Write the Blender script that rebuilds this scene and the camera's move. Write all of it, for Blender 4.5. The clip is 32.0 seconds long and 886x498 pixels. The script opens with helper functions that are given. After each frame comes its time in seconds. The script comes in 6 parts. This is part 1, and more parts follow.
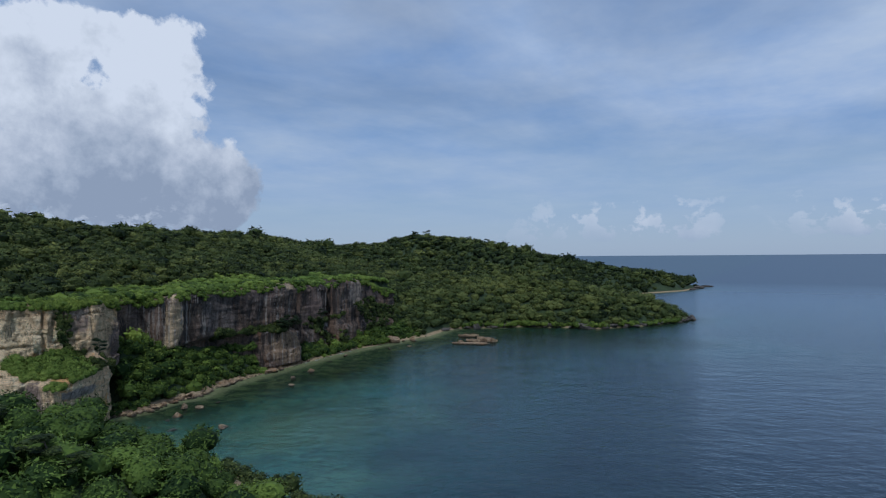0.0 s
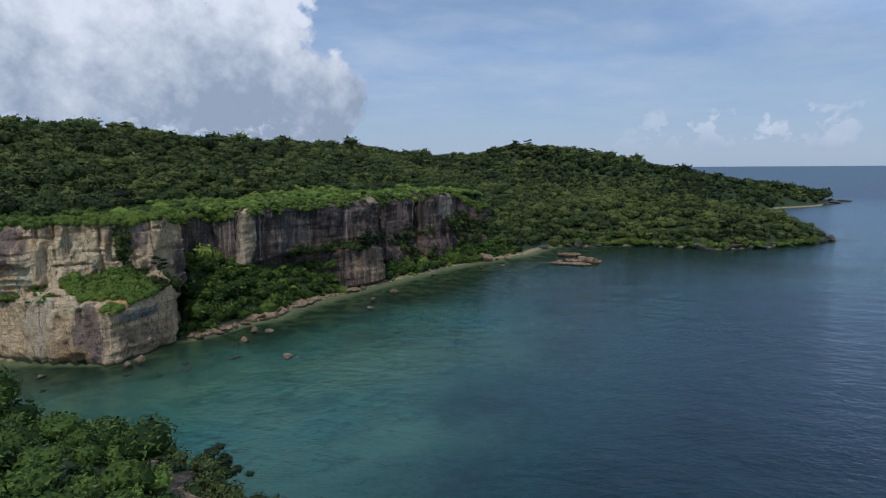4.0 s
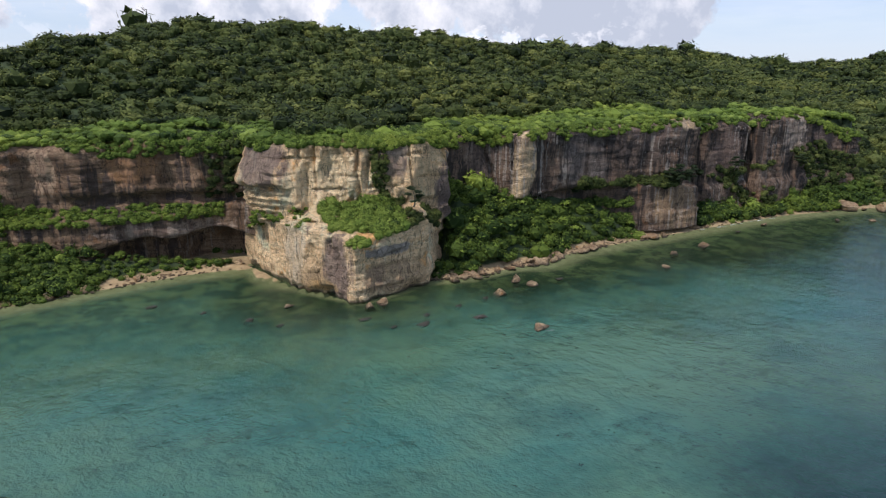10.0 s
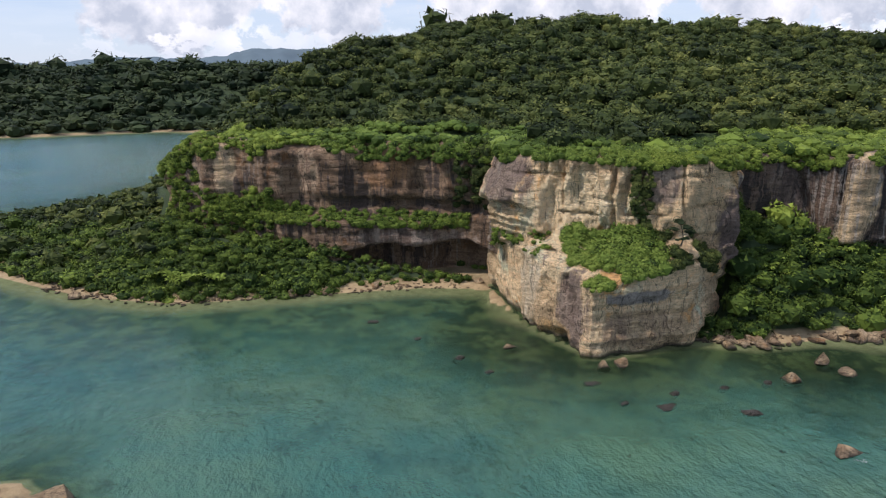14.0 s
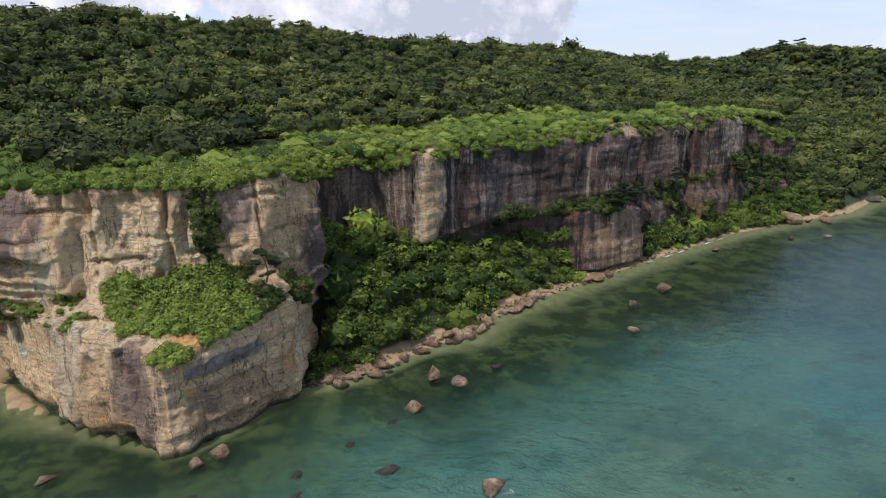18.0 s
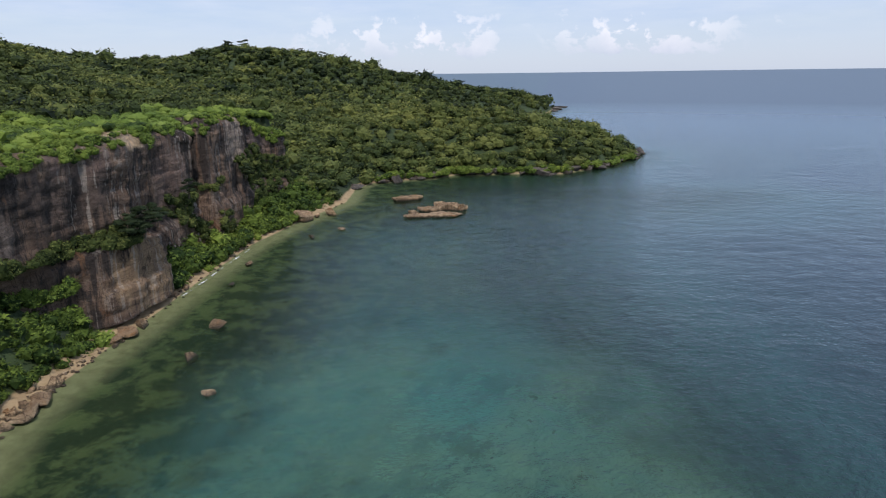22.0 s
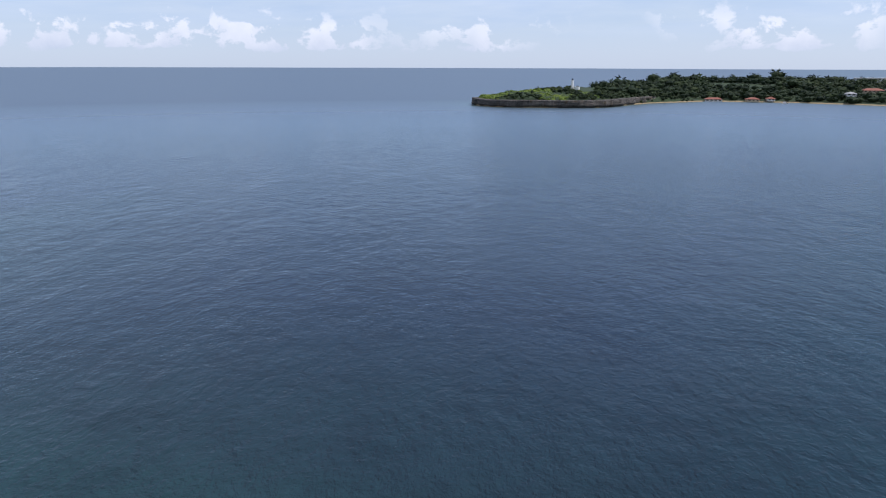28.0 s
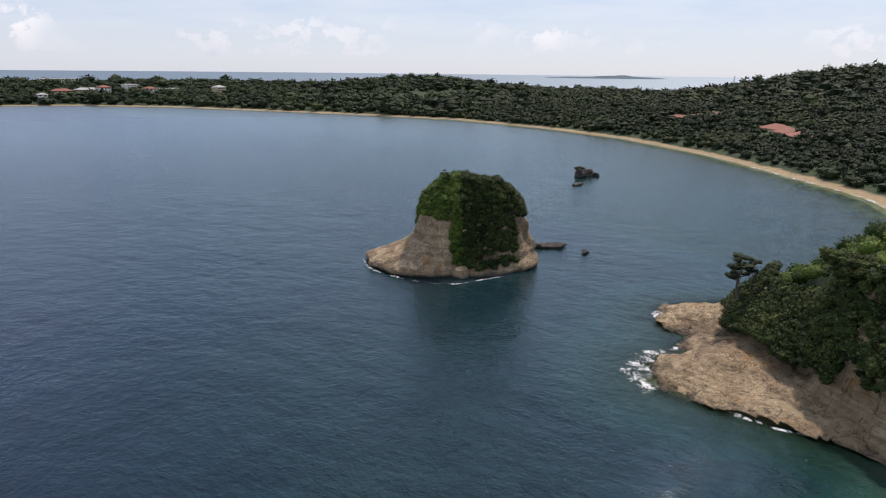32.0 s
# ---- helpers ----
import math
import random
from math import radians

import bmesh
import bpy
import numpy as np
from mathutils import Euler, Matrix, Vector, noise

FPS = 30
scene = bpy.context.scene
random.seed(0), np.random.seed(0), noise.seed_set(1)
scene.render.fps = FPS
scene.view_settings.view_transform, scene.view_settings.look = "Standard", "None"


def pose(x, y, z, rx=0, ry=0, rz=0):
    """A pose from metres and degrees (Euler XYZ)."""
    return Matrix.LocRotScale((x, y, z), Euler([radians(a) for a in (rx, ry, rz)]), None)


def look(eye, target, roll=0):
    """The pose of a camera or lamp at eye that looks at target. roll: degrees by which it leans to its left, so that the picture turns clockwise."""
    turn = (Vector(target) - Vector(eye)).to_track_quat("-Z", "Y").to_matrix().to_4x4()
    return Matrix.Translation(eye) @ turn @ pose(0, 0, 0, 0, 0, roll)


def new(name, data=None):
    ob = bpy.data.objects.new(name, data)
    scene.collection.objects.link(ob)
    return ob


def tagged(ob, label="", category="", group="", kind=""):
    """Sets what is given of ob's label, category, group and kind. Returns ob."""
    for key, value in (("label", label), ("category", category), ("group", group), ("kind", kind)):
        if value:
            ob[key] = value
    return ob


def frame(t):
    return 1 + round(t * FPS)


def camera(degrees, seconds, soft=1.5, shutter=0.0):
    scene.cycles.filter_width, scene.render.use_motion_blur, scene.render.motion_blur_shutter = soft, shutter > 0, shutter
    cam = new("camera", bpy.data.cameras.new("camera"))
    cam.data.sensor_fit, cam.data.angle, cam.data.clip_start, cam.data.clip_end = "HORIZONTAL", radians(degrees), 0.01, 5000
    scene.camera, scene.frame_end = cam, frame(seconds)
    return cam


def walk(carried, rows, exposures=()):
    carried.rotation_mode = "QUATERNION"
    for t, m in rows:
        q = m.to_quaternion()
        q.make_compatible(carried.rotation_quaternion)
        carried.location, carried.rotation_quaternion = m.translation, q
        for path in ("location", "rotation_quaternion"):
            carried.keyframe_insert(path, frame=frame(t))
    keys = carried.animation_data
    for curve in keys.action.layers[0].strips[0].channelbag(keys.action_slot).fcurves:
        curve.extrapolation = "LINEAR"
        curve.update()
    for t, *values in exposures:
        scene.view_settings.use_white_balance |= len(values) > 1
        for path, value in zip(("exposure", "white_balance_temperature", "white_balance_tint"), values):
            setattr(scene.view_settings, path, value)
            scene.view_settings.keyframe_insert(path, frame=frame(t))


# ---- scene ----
ROUTE = [
    (0, -61.27, -42.40, 37.94, 61.95, 0.55, -0.55), (0.5, -58.41, -41.37, 37.83, 59.81, 0.58, -0.59), (1, -55.61, -40.26, 37.73, 58.05, 0.61, -0.60),
    (1.5, -52.74, -39.10, 37.72, 56.27, 0.61, -0.61), (2, -49.90, -37.89, 37.78, 54.55, 0.63, -0.56), (2.5, -47.13, -36.68, 37.83, 53.07, 0.60, -0.57),
    (3, -44.45, -35.43, 37.88, 52.96, 0.59, -0.57), (3.5, -41.78, -34.19, 37.88, 52.95, -0.75, -0.55), (4, -39.20, -32.93, 37.88, 52.88, -7.17, -0.54),
    (4.2, -38.16, -32.42, 37.92, 52.85, -9.95, -0.56),     (4.5, -36.60, -31.65, 37.99, 52.79, -13.70, -0.58), (6.5, -28.52, -28.15, 39.57, 50.94, -15.05, -0.39), (7, -26.39, -25.90, 39.62, 47.27, -15.06, -0.30),
    (7.5, -23.87, -23.68, 39.60, 43.80, -15.02, -0.17), (8, -21.13, -21.68, 39.53, 39.99, -14.99, -0.16), (8.5, -18.52, -19.74, 39.45, 36.29, -14.97, -0.14),
    (9, -16.14, -17.76, 39.44, 32.49, -14.92, -0.16), (9.5, -13.84, -15.74, 39.48, 28.61, -14.88, -0.17), (10, -11.68, -13.67, 39.51, 24.69, -14.85, -0.13),
    (10.5, -9.46, -11.63, 39.58, 20.86, -14.85, -0.16), (11, -7.27, -9.46, 39.72, 16.85, -14.91, -0.14), (11.5, -5.25, -7.16, 39.89, 12.85, -14.95, -0.14),
    (12, -3.36, -4.91, 40.00, 8.71, -14.98, -0.24), (12.5, -1.58, -2.60, 40.03, 4.36, -14.98, -0.21), (13, 0.00, 0.00, 40.00, 0.00, -14.97, -0.30),
    (13.5, 1.55, 2.72, 39.95, -2.68, -14.96, -0.36), (15.5, 6.39, 12.20, 40.10, 5.29, -15.08, -0.52), (16, 6.85, 15.09, 39.75, 11.28, -14.96, -0.65),
    (16.5, 7.32, 18.12, 39.34, 17.26, -14.87, -0.75), (17, 7.78, 21.13, 38.87, 23.29, -14.78, -0.77), (17.5, 8.14, 24.23, 38.42, 29.33, -14.63, -0.77),
    (18, 8.74, 27.30, 38.12, 35.24, -14.62, -0.90), (18.5, 9.54, 30.25, 38.00, 41.04, -14.71, -0.78), (19, 10.44, 32.96, 37.94, 46.79, -14.79, -0.80),
    (19.5, 11.57, 35.52, 37.89, 52.43, -14.86, -0.81), (20, 12.84, 37.99, 37.83, 58.10, -14.94, -0.79), (20.5, 14.53, 40.32, 37.79, 63.65, -15.02, -0.86),
    (21, 16.16, 42.67, 37.74, 69.26, -15.09, -0.74), (21.5, 18.39, 44.92, 37.67, 74.82, -15.20, -0.74), (22, 20.78, 47.03, 37.53, 80.39, -15.23, -0.76),
    (22.5, 23.29, 48.90, 37.41, 85.70, -15.31, -0.71), (23, 25.74, 50.42, 37.35, 90.91, -15.38, -0.71), (23.5, 28.12, 51.53, 37.42, 96.08, -15.40, -0.58),
    (24, 30.52, 52.36, 37.58, 101.07, -15.50, -0.63), (24.5, 32.97, 52.95, 37.77, 106.13, -15.46, -0.35), (26.5, 42.95, 50.09, 38.85, 131.05, -15.75, -0.18),
    (27, 45.47, 48.06, 38.83, 138.83, -15.74, -0.04), (27.5, 48.00, 45.82, 38.74, 146.89, -15.71, 0.02), (28, 50.54, 43.35, 38.60, 154.12, -15.70, 0.14),
    (28.5, 53.05, 40.68, 38.43, 164.58, -15.63, 0.23), (29, 55.53, 37.78, 38.27, 174.90, -15.56, 0.35), (29.5, 57.95, 34.67, 38.17, 185.35, -15.51, 0.39),
    (30, 59.96, 31.58, 38.19, 195.66, -15.43, 0.46), (30.5, 61.57, 28.37, 38.24, 202.47, -15.37, 0.55), (31, 62.52, 25.32, 38.28, 207.77, -15.34, 0.60),
    (31.5, 62.92, 22.45, 38.28, 212.64, -15.26, 0.63), (32, 63.04, 19.35, 38.32, 217.50, -15.20, 0.64),
]
FOV = 68.37


def fly(x, y, z, yaw, pitch, roll):
    """A camera pose from a compass yaw (from +y, clockwise), a pitch and a roll in degrees."""
    a, p = radians(yaw), radians(pitch)
    d = Vector((math.sin(a) * math.cos(p), math.cos(a) * math.cos(p), math.sin(p)))
    return look((x, y, z), Vector((x, y, z)) + 100 * d, roll)


cam = camera(FOV, 32.0, soft=1.15)
EXPOSURES = [(0, -0.88, 5500, 10), (3.6, -0.88, 5500, 10), (4.4, -0.5, 5900, 10), (5.5, -0.2, 6200, 10), (7, 0.0, 6400, 14), (18, 0.06, 6500, 17), (20.5, 0.0, 6500, 16), (23, -0.18, 6300, 16), (27, -0.22, 6100, 16), (29.5, 0.0, 6200, 16), (32, -0.04, 6950, 18)]
walk(cam, [(r[0], fly(*r[1:])) for r in ROUTE], EXPOSURES)

# ---- light ----
SUN_AZ, SUN_EL = 247.0, 56.0
sun_to = Vector((math.sin(radians(SUN_AZ)) * math.cos(radians(SUN_EL)), math.cos(radians(SUN_AZ)) * math.cos(radians(SUN_EL)), math.sin(radians(SUN_EL))))
sun_data = bpy.data.lights.new("sun", "SUN")
sun_data.energy, sun_data.angle, sun_data.color = 3.7, radians(1.5), (1.0, 0.93, 0.83)
sun = new("sun", sun_data)
sun.matrix_world = look((0, 0, 600), Vector((0, 0, 600)) - sun_to)


def link(nt, a, b):
    nt.links.new(a, b)


def node(nt, kind, **values):
    n = nt.nodes.new(kind)
    for key, v in values.items():
        n.inputs[key.replace("_", " ")].default_value = v
    return n


def ramp(nt, stops, src=None, interp="LINEAR"):
    r = nt.nodes.new("ShaderNodeValToRGB")
    r.color_ramp.interpolation = interp
    el = r.color_ramp.elements
    while len(el) < len(stops):
        el.new(0.5)
    for e, (at, c) in zip(el, stops):
        e.position = at
        e.color = (*c, 1.0) if len(c) == 3 else c
    if src is not None:
        link(nt, src, r.inputs["Fac"])
    return r


def mixc(nt, fac, a, b, mode="MIX"):
    m = nt.nodes.new("ShaderNodeMix")
    m.data_type, m.blend_type = "RGBA", mode
    for sock, v in ((m.inputs[0], fac), (m.inputs[6], a), (m.inputs[7], b)):
        if isinstance(v, (int, float)):
            sock.default_value = v
        elif isinstance(v, tuple):
            sock.default_value = (*v, 1.0)
        else:
            link(nt, v, sock)
    return m.outputs[2]


def calc(nt, op, a, b=0.0, clamp=False):
    m = nt.nodes.new("ShaderNodeMath")
    m.operation, m.use_clamp = op, clamp
    for sock, v in zip(m.inputs, (a, b)):
        if isinstance(v, (int, float)):
            sock.default_value = v
        else:
            link(nt, v, sock)
    return m.outputs[0]


def scaled(nt, src, sx, sy, sz):
    m = nt.nodes.new("ShaderNodeMapping")
    m.inputs["Scale"].default_value = (sx, sy, sz)
    link(nt, src, m.inputs["Vector"])
    return m.outputs[0]


def noise_tex(nt, vec, scale, detail=4.0, rough=0.55, distort=0.0):
    n = node(nt, "ShaderNodeTexNoise", Scale=scale, Detail=detail, Roughness=rough, Distortion=distort)
    link(nt, vec, n.inputs["Vector"])
    return n.outputs["Fac"]


def make_world():
    w = bpy.data.worlds.new("sky")
    w.use_nodes = True
    nt = w.node_tree
    nt.nodes.clear()
    out = nt.nodes.new("ShaderNodeOutputWorld")
    bg = nt.nodes.new("ShaderNodeBackground")
    sky = nt.nodes.new("ShaderNodeTexSky")
    sky.sky_type, sky.sun_disc = "NISHITA", False
    sky.sun_elevation, sky.sun_rotation = radians(SUN_EL), radians(SUN_AZ)
    sky.air_density, sky.dust_density, sky.ozone_density = 1.0, 0.35, 3.5
    tc = nt.nodes.new("ShaderNodeTexCoord").outputs["Generated"]
    # high veil and streaks of cloud: the direction flattened on to a layer overhead
    sep = nt.nodes.new("ShaderNodeSeparateXYZ")
    link(nt, tc, sep.inputs[0])
    zz = calc(nt, "ADD", calc(nt, "MAXIMUM", sep.outputs[2], 0.0), 0.10)
    comb = nt.nodes.new("ShaderNodeCombineXYZ")
    link(nt, calc(nt, "DIVIDE", sep.outputs[0], zz), comb.inputs[0])
    link(nt, calc(nt, "DIVIDE", sep.outputs[1], zz), comb.inputs[1])
    veil = noise_tex(nt, scaled(nt, comb.outputs[0], 0.32, 0.55, 1), 1.6, 7, 0.56, 0.5)
    patch = noise_tex(nt, scaled(nt, comb.outputs[0], 1, 1, 1), 0.55, 4, 0.5)
    cover = calc(nt, "ADD", calc(nt, "MULTIPLY", veil, 0.75), calc(nt, "MULTIPLY", patch, 0.55))
    fac = ramp(nt, [(0.50, (0.40, 0.40, 0.40)), (0.78, (0.94, 0.94, 0.94))], cover).outputs[0]
    tone = ramp(nt, [(0.32, (4.6, 6.3, 9.2)), (0.68, (8.0, 8.8, 9.9))], noise_tex(nt, comb.outputs[0], 1.3, 5, 0.6)).outputs[0]
    haze = ramp(nt, [(0.03, (1, 1, 1)), (0.20, (0, 0, 0))], sep.outputs[2]).outputs[0]
    fac = mixc(nt, haze, fac, (0.74, 0.74, 0.74))
    tone = mixc(nt, haze, tone, (6.0, 7.1, 8.6))
    col = mixc(nt, fac, sky.outputs[0], tone)
    # heaped clouds: soft heaps about a few directions, broken up by billows
    billow = noise_tex(nt, tc, 9.0, 8, 0.60, 0.15)
    puff = noise_tex(nt, tc, 26.0, 6, 0.58, 0.1)
    heap = None
    for yaw, el, wide in ((38.0, 15.0, 5.4), (36.0, 9.0, 8.0), (42.0, 6.0, 5.0), (30.5, 15.5, 4.8), (29.0, 9.0, 8.0), (24.0, 14.0, 6.0), (22.0, 8.0, 8.0), (12.0, 9.0, 8.0), (2.0, 7.0, 9.0), (-12.0, 8.0, 8.0), (-24.0, 9.0, 9.0)):
        a, e = radians(yaw), radians(el)
        dot = nt.nodes.new("ShaderNodeVectorMath")
        dot.operation = "DOT_PRODUCT"
        dot.inputs[1].default_value = (math.sin(a) * math.cos(e), math.cos(a) * math.cos(e), math.sin(e))
        link(nt, tc, dot.inputs[0])
        lim = math.cos(radians(wide))
        one = calc(nt, "MULTIPLY", calc(nt, "SUBTRACT", dot.outputs["Value"], lim), 1.0 / (1 - lim), True)
        heap = one if heap is None else calc(nt, "MAXIMUM", heap, one)
    edge = calc(nt, "ADD", heap, calc(nt, "ADD", calc(nt, "MULTIPLY", calc(nt, "SUBTRACT", billow, 0.5), 2.1), calc(nt, "MULTIPLY", calc(nt, "SUBTRACT", puff, 0.5), 0.9)))
    mask = calc(nt, "MULTIPLY", ramp(nt, [(0.29, (0, 0, 0)), (0.45, (1, 1, 1))], edge).outputs[0], calc(nt, "MULTIPLY", heap, 7.0, True))
    up = calc(nt, "SUBTRACT", calc(nt, "MULTIPLY", sep.outputs[2], 3.9), 0.08)
    lit = calc(nt, "ADD", calc(nt, "ADD", up, calc(nt, "MULTIPLY", calc(nt, "SUBTRACT", billow, 0.5), -2.2)), calc(nt, "MULTIPLY", calc(nt, "SUBTRACT", puff, 0.5), 1.2))
    cumulus = ramp(nt, [(0.05, (4.8, 5.4, 6.4)), (0.28, (6.3, 6.8, 7.6)), (0.50, (7.8, 8.1, 8.7)), (0.80, (10.0, 10.1, 10.3)), (1.0, (11.2, 11.2, 11.3))], lit).outputs[0]
    col = mixc(nt, mask, col, cumulus)
    # rows of small clouds low over the horizon
    low = noise_tex(nt, scaled(nt, tc, 1, 1, 1.4), 22.0, 7, 0.60, 0.2)
    band = ramp(nt, [(0.012, (0, 0, 0)), (0.024, (1, 1, 1)), (0.055, (0.8, 0.8, 0.8)), (0.100, (0, 0, 0))], sep.outputs[2]).outputs[0]
    row = ramp(nt, [(0.475, (0, 0, 0)), (0.53, (1, 1, 1))], calc(nt, "MULTIPLY", low, calc(nt, "ADD", 0.62, calc(nt, "MULTIPLY", band, 0.42)))).outputs[0]
    row = mixc(nt, 1.0, row, band, "MULTIPLY")
    row = mixc(nt, 1.0, row, ramp(nt, [(0.47, (0, 0, 0)), (0.60, (0.9, 0.9, 0.9))], noise_tex(nt, tc, 3.3, 3, 0.5)).outputs[0], "MULTIPLY")
    white = ramp(nt, [(0.25, (5.4, 6.2, 7.5)), (0.65, (9.6, 9.8, 10.2))], calc(nt, "ADD", calc(nt, "MULTIPLY", sep.outputs[2], 8.0), calc(nt, "MULTIPLY", puff, 0.4))).outputs[0]
    link(nt, mixc(nt, row, col, white), bg.inputs[0])
    bg.inputs[1].default_value = 0.112
    link(nt, bg.outputs[0], out.inputs[0])
    scene.world = w


make_world()


# ---- materials ----
def material(name):
    m = bpy.data.materials.new(name)
    m.use_nodes = True
    nt = m.node_tree
    p = nt.nodes["Principled BSDF"]
    return m, nt, p


def bump(nt, p, height, strength, dist):
    b = node(nt, "ShaderNodeBump", Strength=strength, Distance=dist)
    link(nt, height, b.inputs["Height"])
    link(nt, b.outputs[0], p.inputs["Normal"])


def rock_material(name, pale, tan, dark, stain, streak=1.0, seed=0.0, white=0.0, scars=()):
    """Layered sandstone: pale to tan beds, dark weathering crust in streaks that run down the face, joints, a dark tide line."""
    m, nt, p = material(name)
    pos = nt.nodes.new("ShaderNodeNewGeometry").outputs["Position"]
    sep = nt.nodes.new("ShaderNodeSeparateXYZ")
    link(nt, pos, sep.inputs[0])
    shift = nt.nodes.new("ShaderNodeVectorMath")
    shift.operation = "ADD"
    shift.inputs[1].default_value = (seed, seed * 1.7, 0)
    link(nt, pos, shift.inputs[0])
    pos = shift.outputs[0]
    beds = noise_tex(nt, scaled(nt, pos, 0.06, 0.06, 1.1), 1.0, 6, 0.65, 0.3)
    blotch = noise_tex(nt, scaled(nt, pos, 1, 1, 0.7), 0.14, 6, 0.62, 0.5)
    col = mixc(nt, ramp(nt, [(0.40, (0, 0, 0)), (0.58, (1, 1, 1))], beds).outputs[0], pale, tan)
    col = mixc(nt, ramp(nt, [(0.50, (0, 0, 0)), (0.60, (0.85, 0.85, 0.85))], blotch).outputs[0], col, tuple(c * 0.62 for c in tan))
    cream = ramp(nt, [(0.56, (0, 0, 0)), (0.66, (0.9, 0.9, 0.9))], noise_tex(nt, scaled(nt, pos, 0.16, 0.16, 0.09), 1.0, 5, 0.6, 0.4)).outputs[0]
    col = mixc(nt, cream, col, tuple(min(c * 1.25, 0.82) for c in pale))
    rust = ramp(nt, [(0.58, (0, 0, 0)), (0.66, (0.85, 0.85, 0.85))], noise_tex(nt, scaled(nt, pos, 0.15, 0.15, 0.12), 1.7, 5, 0.6, 0.5)).outputs[0]
    col = mixc(nt, rust, col, (tan[0] * 1.05, tan[1] * 0.80, tan[2] * 0.50))
    run = noise_tex(nt, scaled(nt, pos, 0.55, 0.55, 0.05), 1.0, 7, 0.66, 0.3)
    streaks = noise_tex(nt, scaled(nt, pos, 0.5, 0.5, 0.16), 1.0, 6, 0.66, 0.5)
    big = noise_tex(nt, scaled(nt, pos, 0.08, 0.08, 0.07), 1.0, 4, 0.55)
    k = calc(nt, "ADD", calc(nt, "MULTIPLY", run, 0.8 * streak), calc(nt, "MULTIPLY", big, 0.6))
    lo = 0.84 - 0.30 * stain
    crust = ramp(nt, [(lo, (0, 0, 0)), (min(lo + 0.055, 1.0), (0.92, 0.92, 0.92))], k).outputs[0]
    col = mixc(nt, crust, col, dark)
    for at, size, one, two in scars:
        away = nt.nodes.new("ShaderNodeVectorMath")
        away.operation = "SUBTRACT"
        away.inputs[1].default_value = at
        link(nt, nt.nodes.new("ShaderNodeNewGeometry").outputs["Position"], away.inputs[0])
        far = nt.nodes.new("ShaderNodeVectorMath")
        far.operation = "LENGTH"
        link(nt, scaled(nt, away.outputs[0], *(1.0 / q for q in size)), far.inputs[0])
        near = calc(nt, "ADD", far.outputs["Value"], calc(nt, "ADD", calc(nt, "MULTIPLY", calc(nt, "SUBTRACT", run, 0.5), 1.5), calc(nt, "MULTIPLY", calc(nt, "SUBTRACT", blotch, 0.5), 1.3)))
        fresh = ramp(nt, [(0.74, (0.9,) * 3), (1.0, (0, 0, 0))], near).outputs[0]
        col = mixc(nt, fresh, col, mixc(nt, ramp(nt, [(0.44, (0, 0, 0)), (0.56, (1, 1, 1))], calc(nt, "ADD", calc(nt, "MULTIPLY", streaks, 0.4), calc(nt, "MULTIPLY", run, 0.6))).outputs[0], one, two))
    if white:
        drip = noise_tex(nt, scaled(nt, pos, 1.25, 1.25, 0.035), 1.0, 5, 0.6, 0.2)
        zone = ramp(nt, [(0.46, (0, 0, 0)), (0.60, (1, 1, 1))], noise_tex(nt, scaled(nt, pos, 0.05, 0.05, 0.03), 1.0, 3, 0.5)).outputs[0]
        lime = mixc(nt, 1.0, ramp(nt, [(0.545, (0, 0, 0)), (0.585, (white,) * 3)], drip).outputs[0], zone, "MULTIPLY")
        col = mixc(nt, lime, col, (0.50, 0.46, 0.41))
    for sx, sz, lim, keep in ((0.10, 0.9, 0.010, 0.50), (0.30, 0.07, 0.012, 0.36), (0.5, 0.3, 0.006, 0.55)):
        seam = calc(nt, "ABSOLUTE", calc(nt, "SUBTRACT", noise_tex(nt, scaled(nt, pos, sx, sx, sz), 1.0, 4, 0.6, 0.6), 0.5))
        col = mixc(nt, 0.9, col, ramp(nt, [(lim * 0.35, (keep,) * 3), (lim, (1, 1, 1))], seam).outputs[0], "MULTIPLY")
    fine = noise_tex(nt, pos, 1.1, 9, 0.74)
    col = mixc(nt, 0.9, col, ramp(nt, [(0.28, (0.55, 0.54, 0.53)), (0.50, (0.97, 0.96, 0.95)), (0.70, (1.22, 1.20, 1.18))], fine).outputs[0], "MULTIPLY")
    tide = calc(nt, "ADD", sep.outputs[2], calc(nt, "MULTIPLY", fine, 1.2))
    col = mixc(nt, ramp(nt, [(0.0, (0.85,) * 3), (1.0, (0, 0, 0))], calc(nt, "MULTIPLY", calc(nt, "SUBTRACT", tide, 0.75), 2.2, True)).outputs[0], col, (0.045, 0.036, 0.026))
    link(nt, col, p.inputs["Base Color"])
    p.inputs["Roughness"].default_value = 0.92
    bump(nt, p, calc(nt, "ADD", noise_tex(nt, scaled(nt, pos, 0.9, 0.9, 2.6), 1.0, 9, 0.7), calc(nt, "MULTIPLY", fine, 1.0)), 1.0, 1.3)
    return m


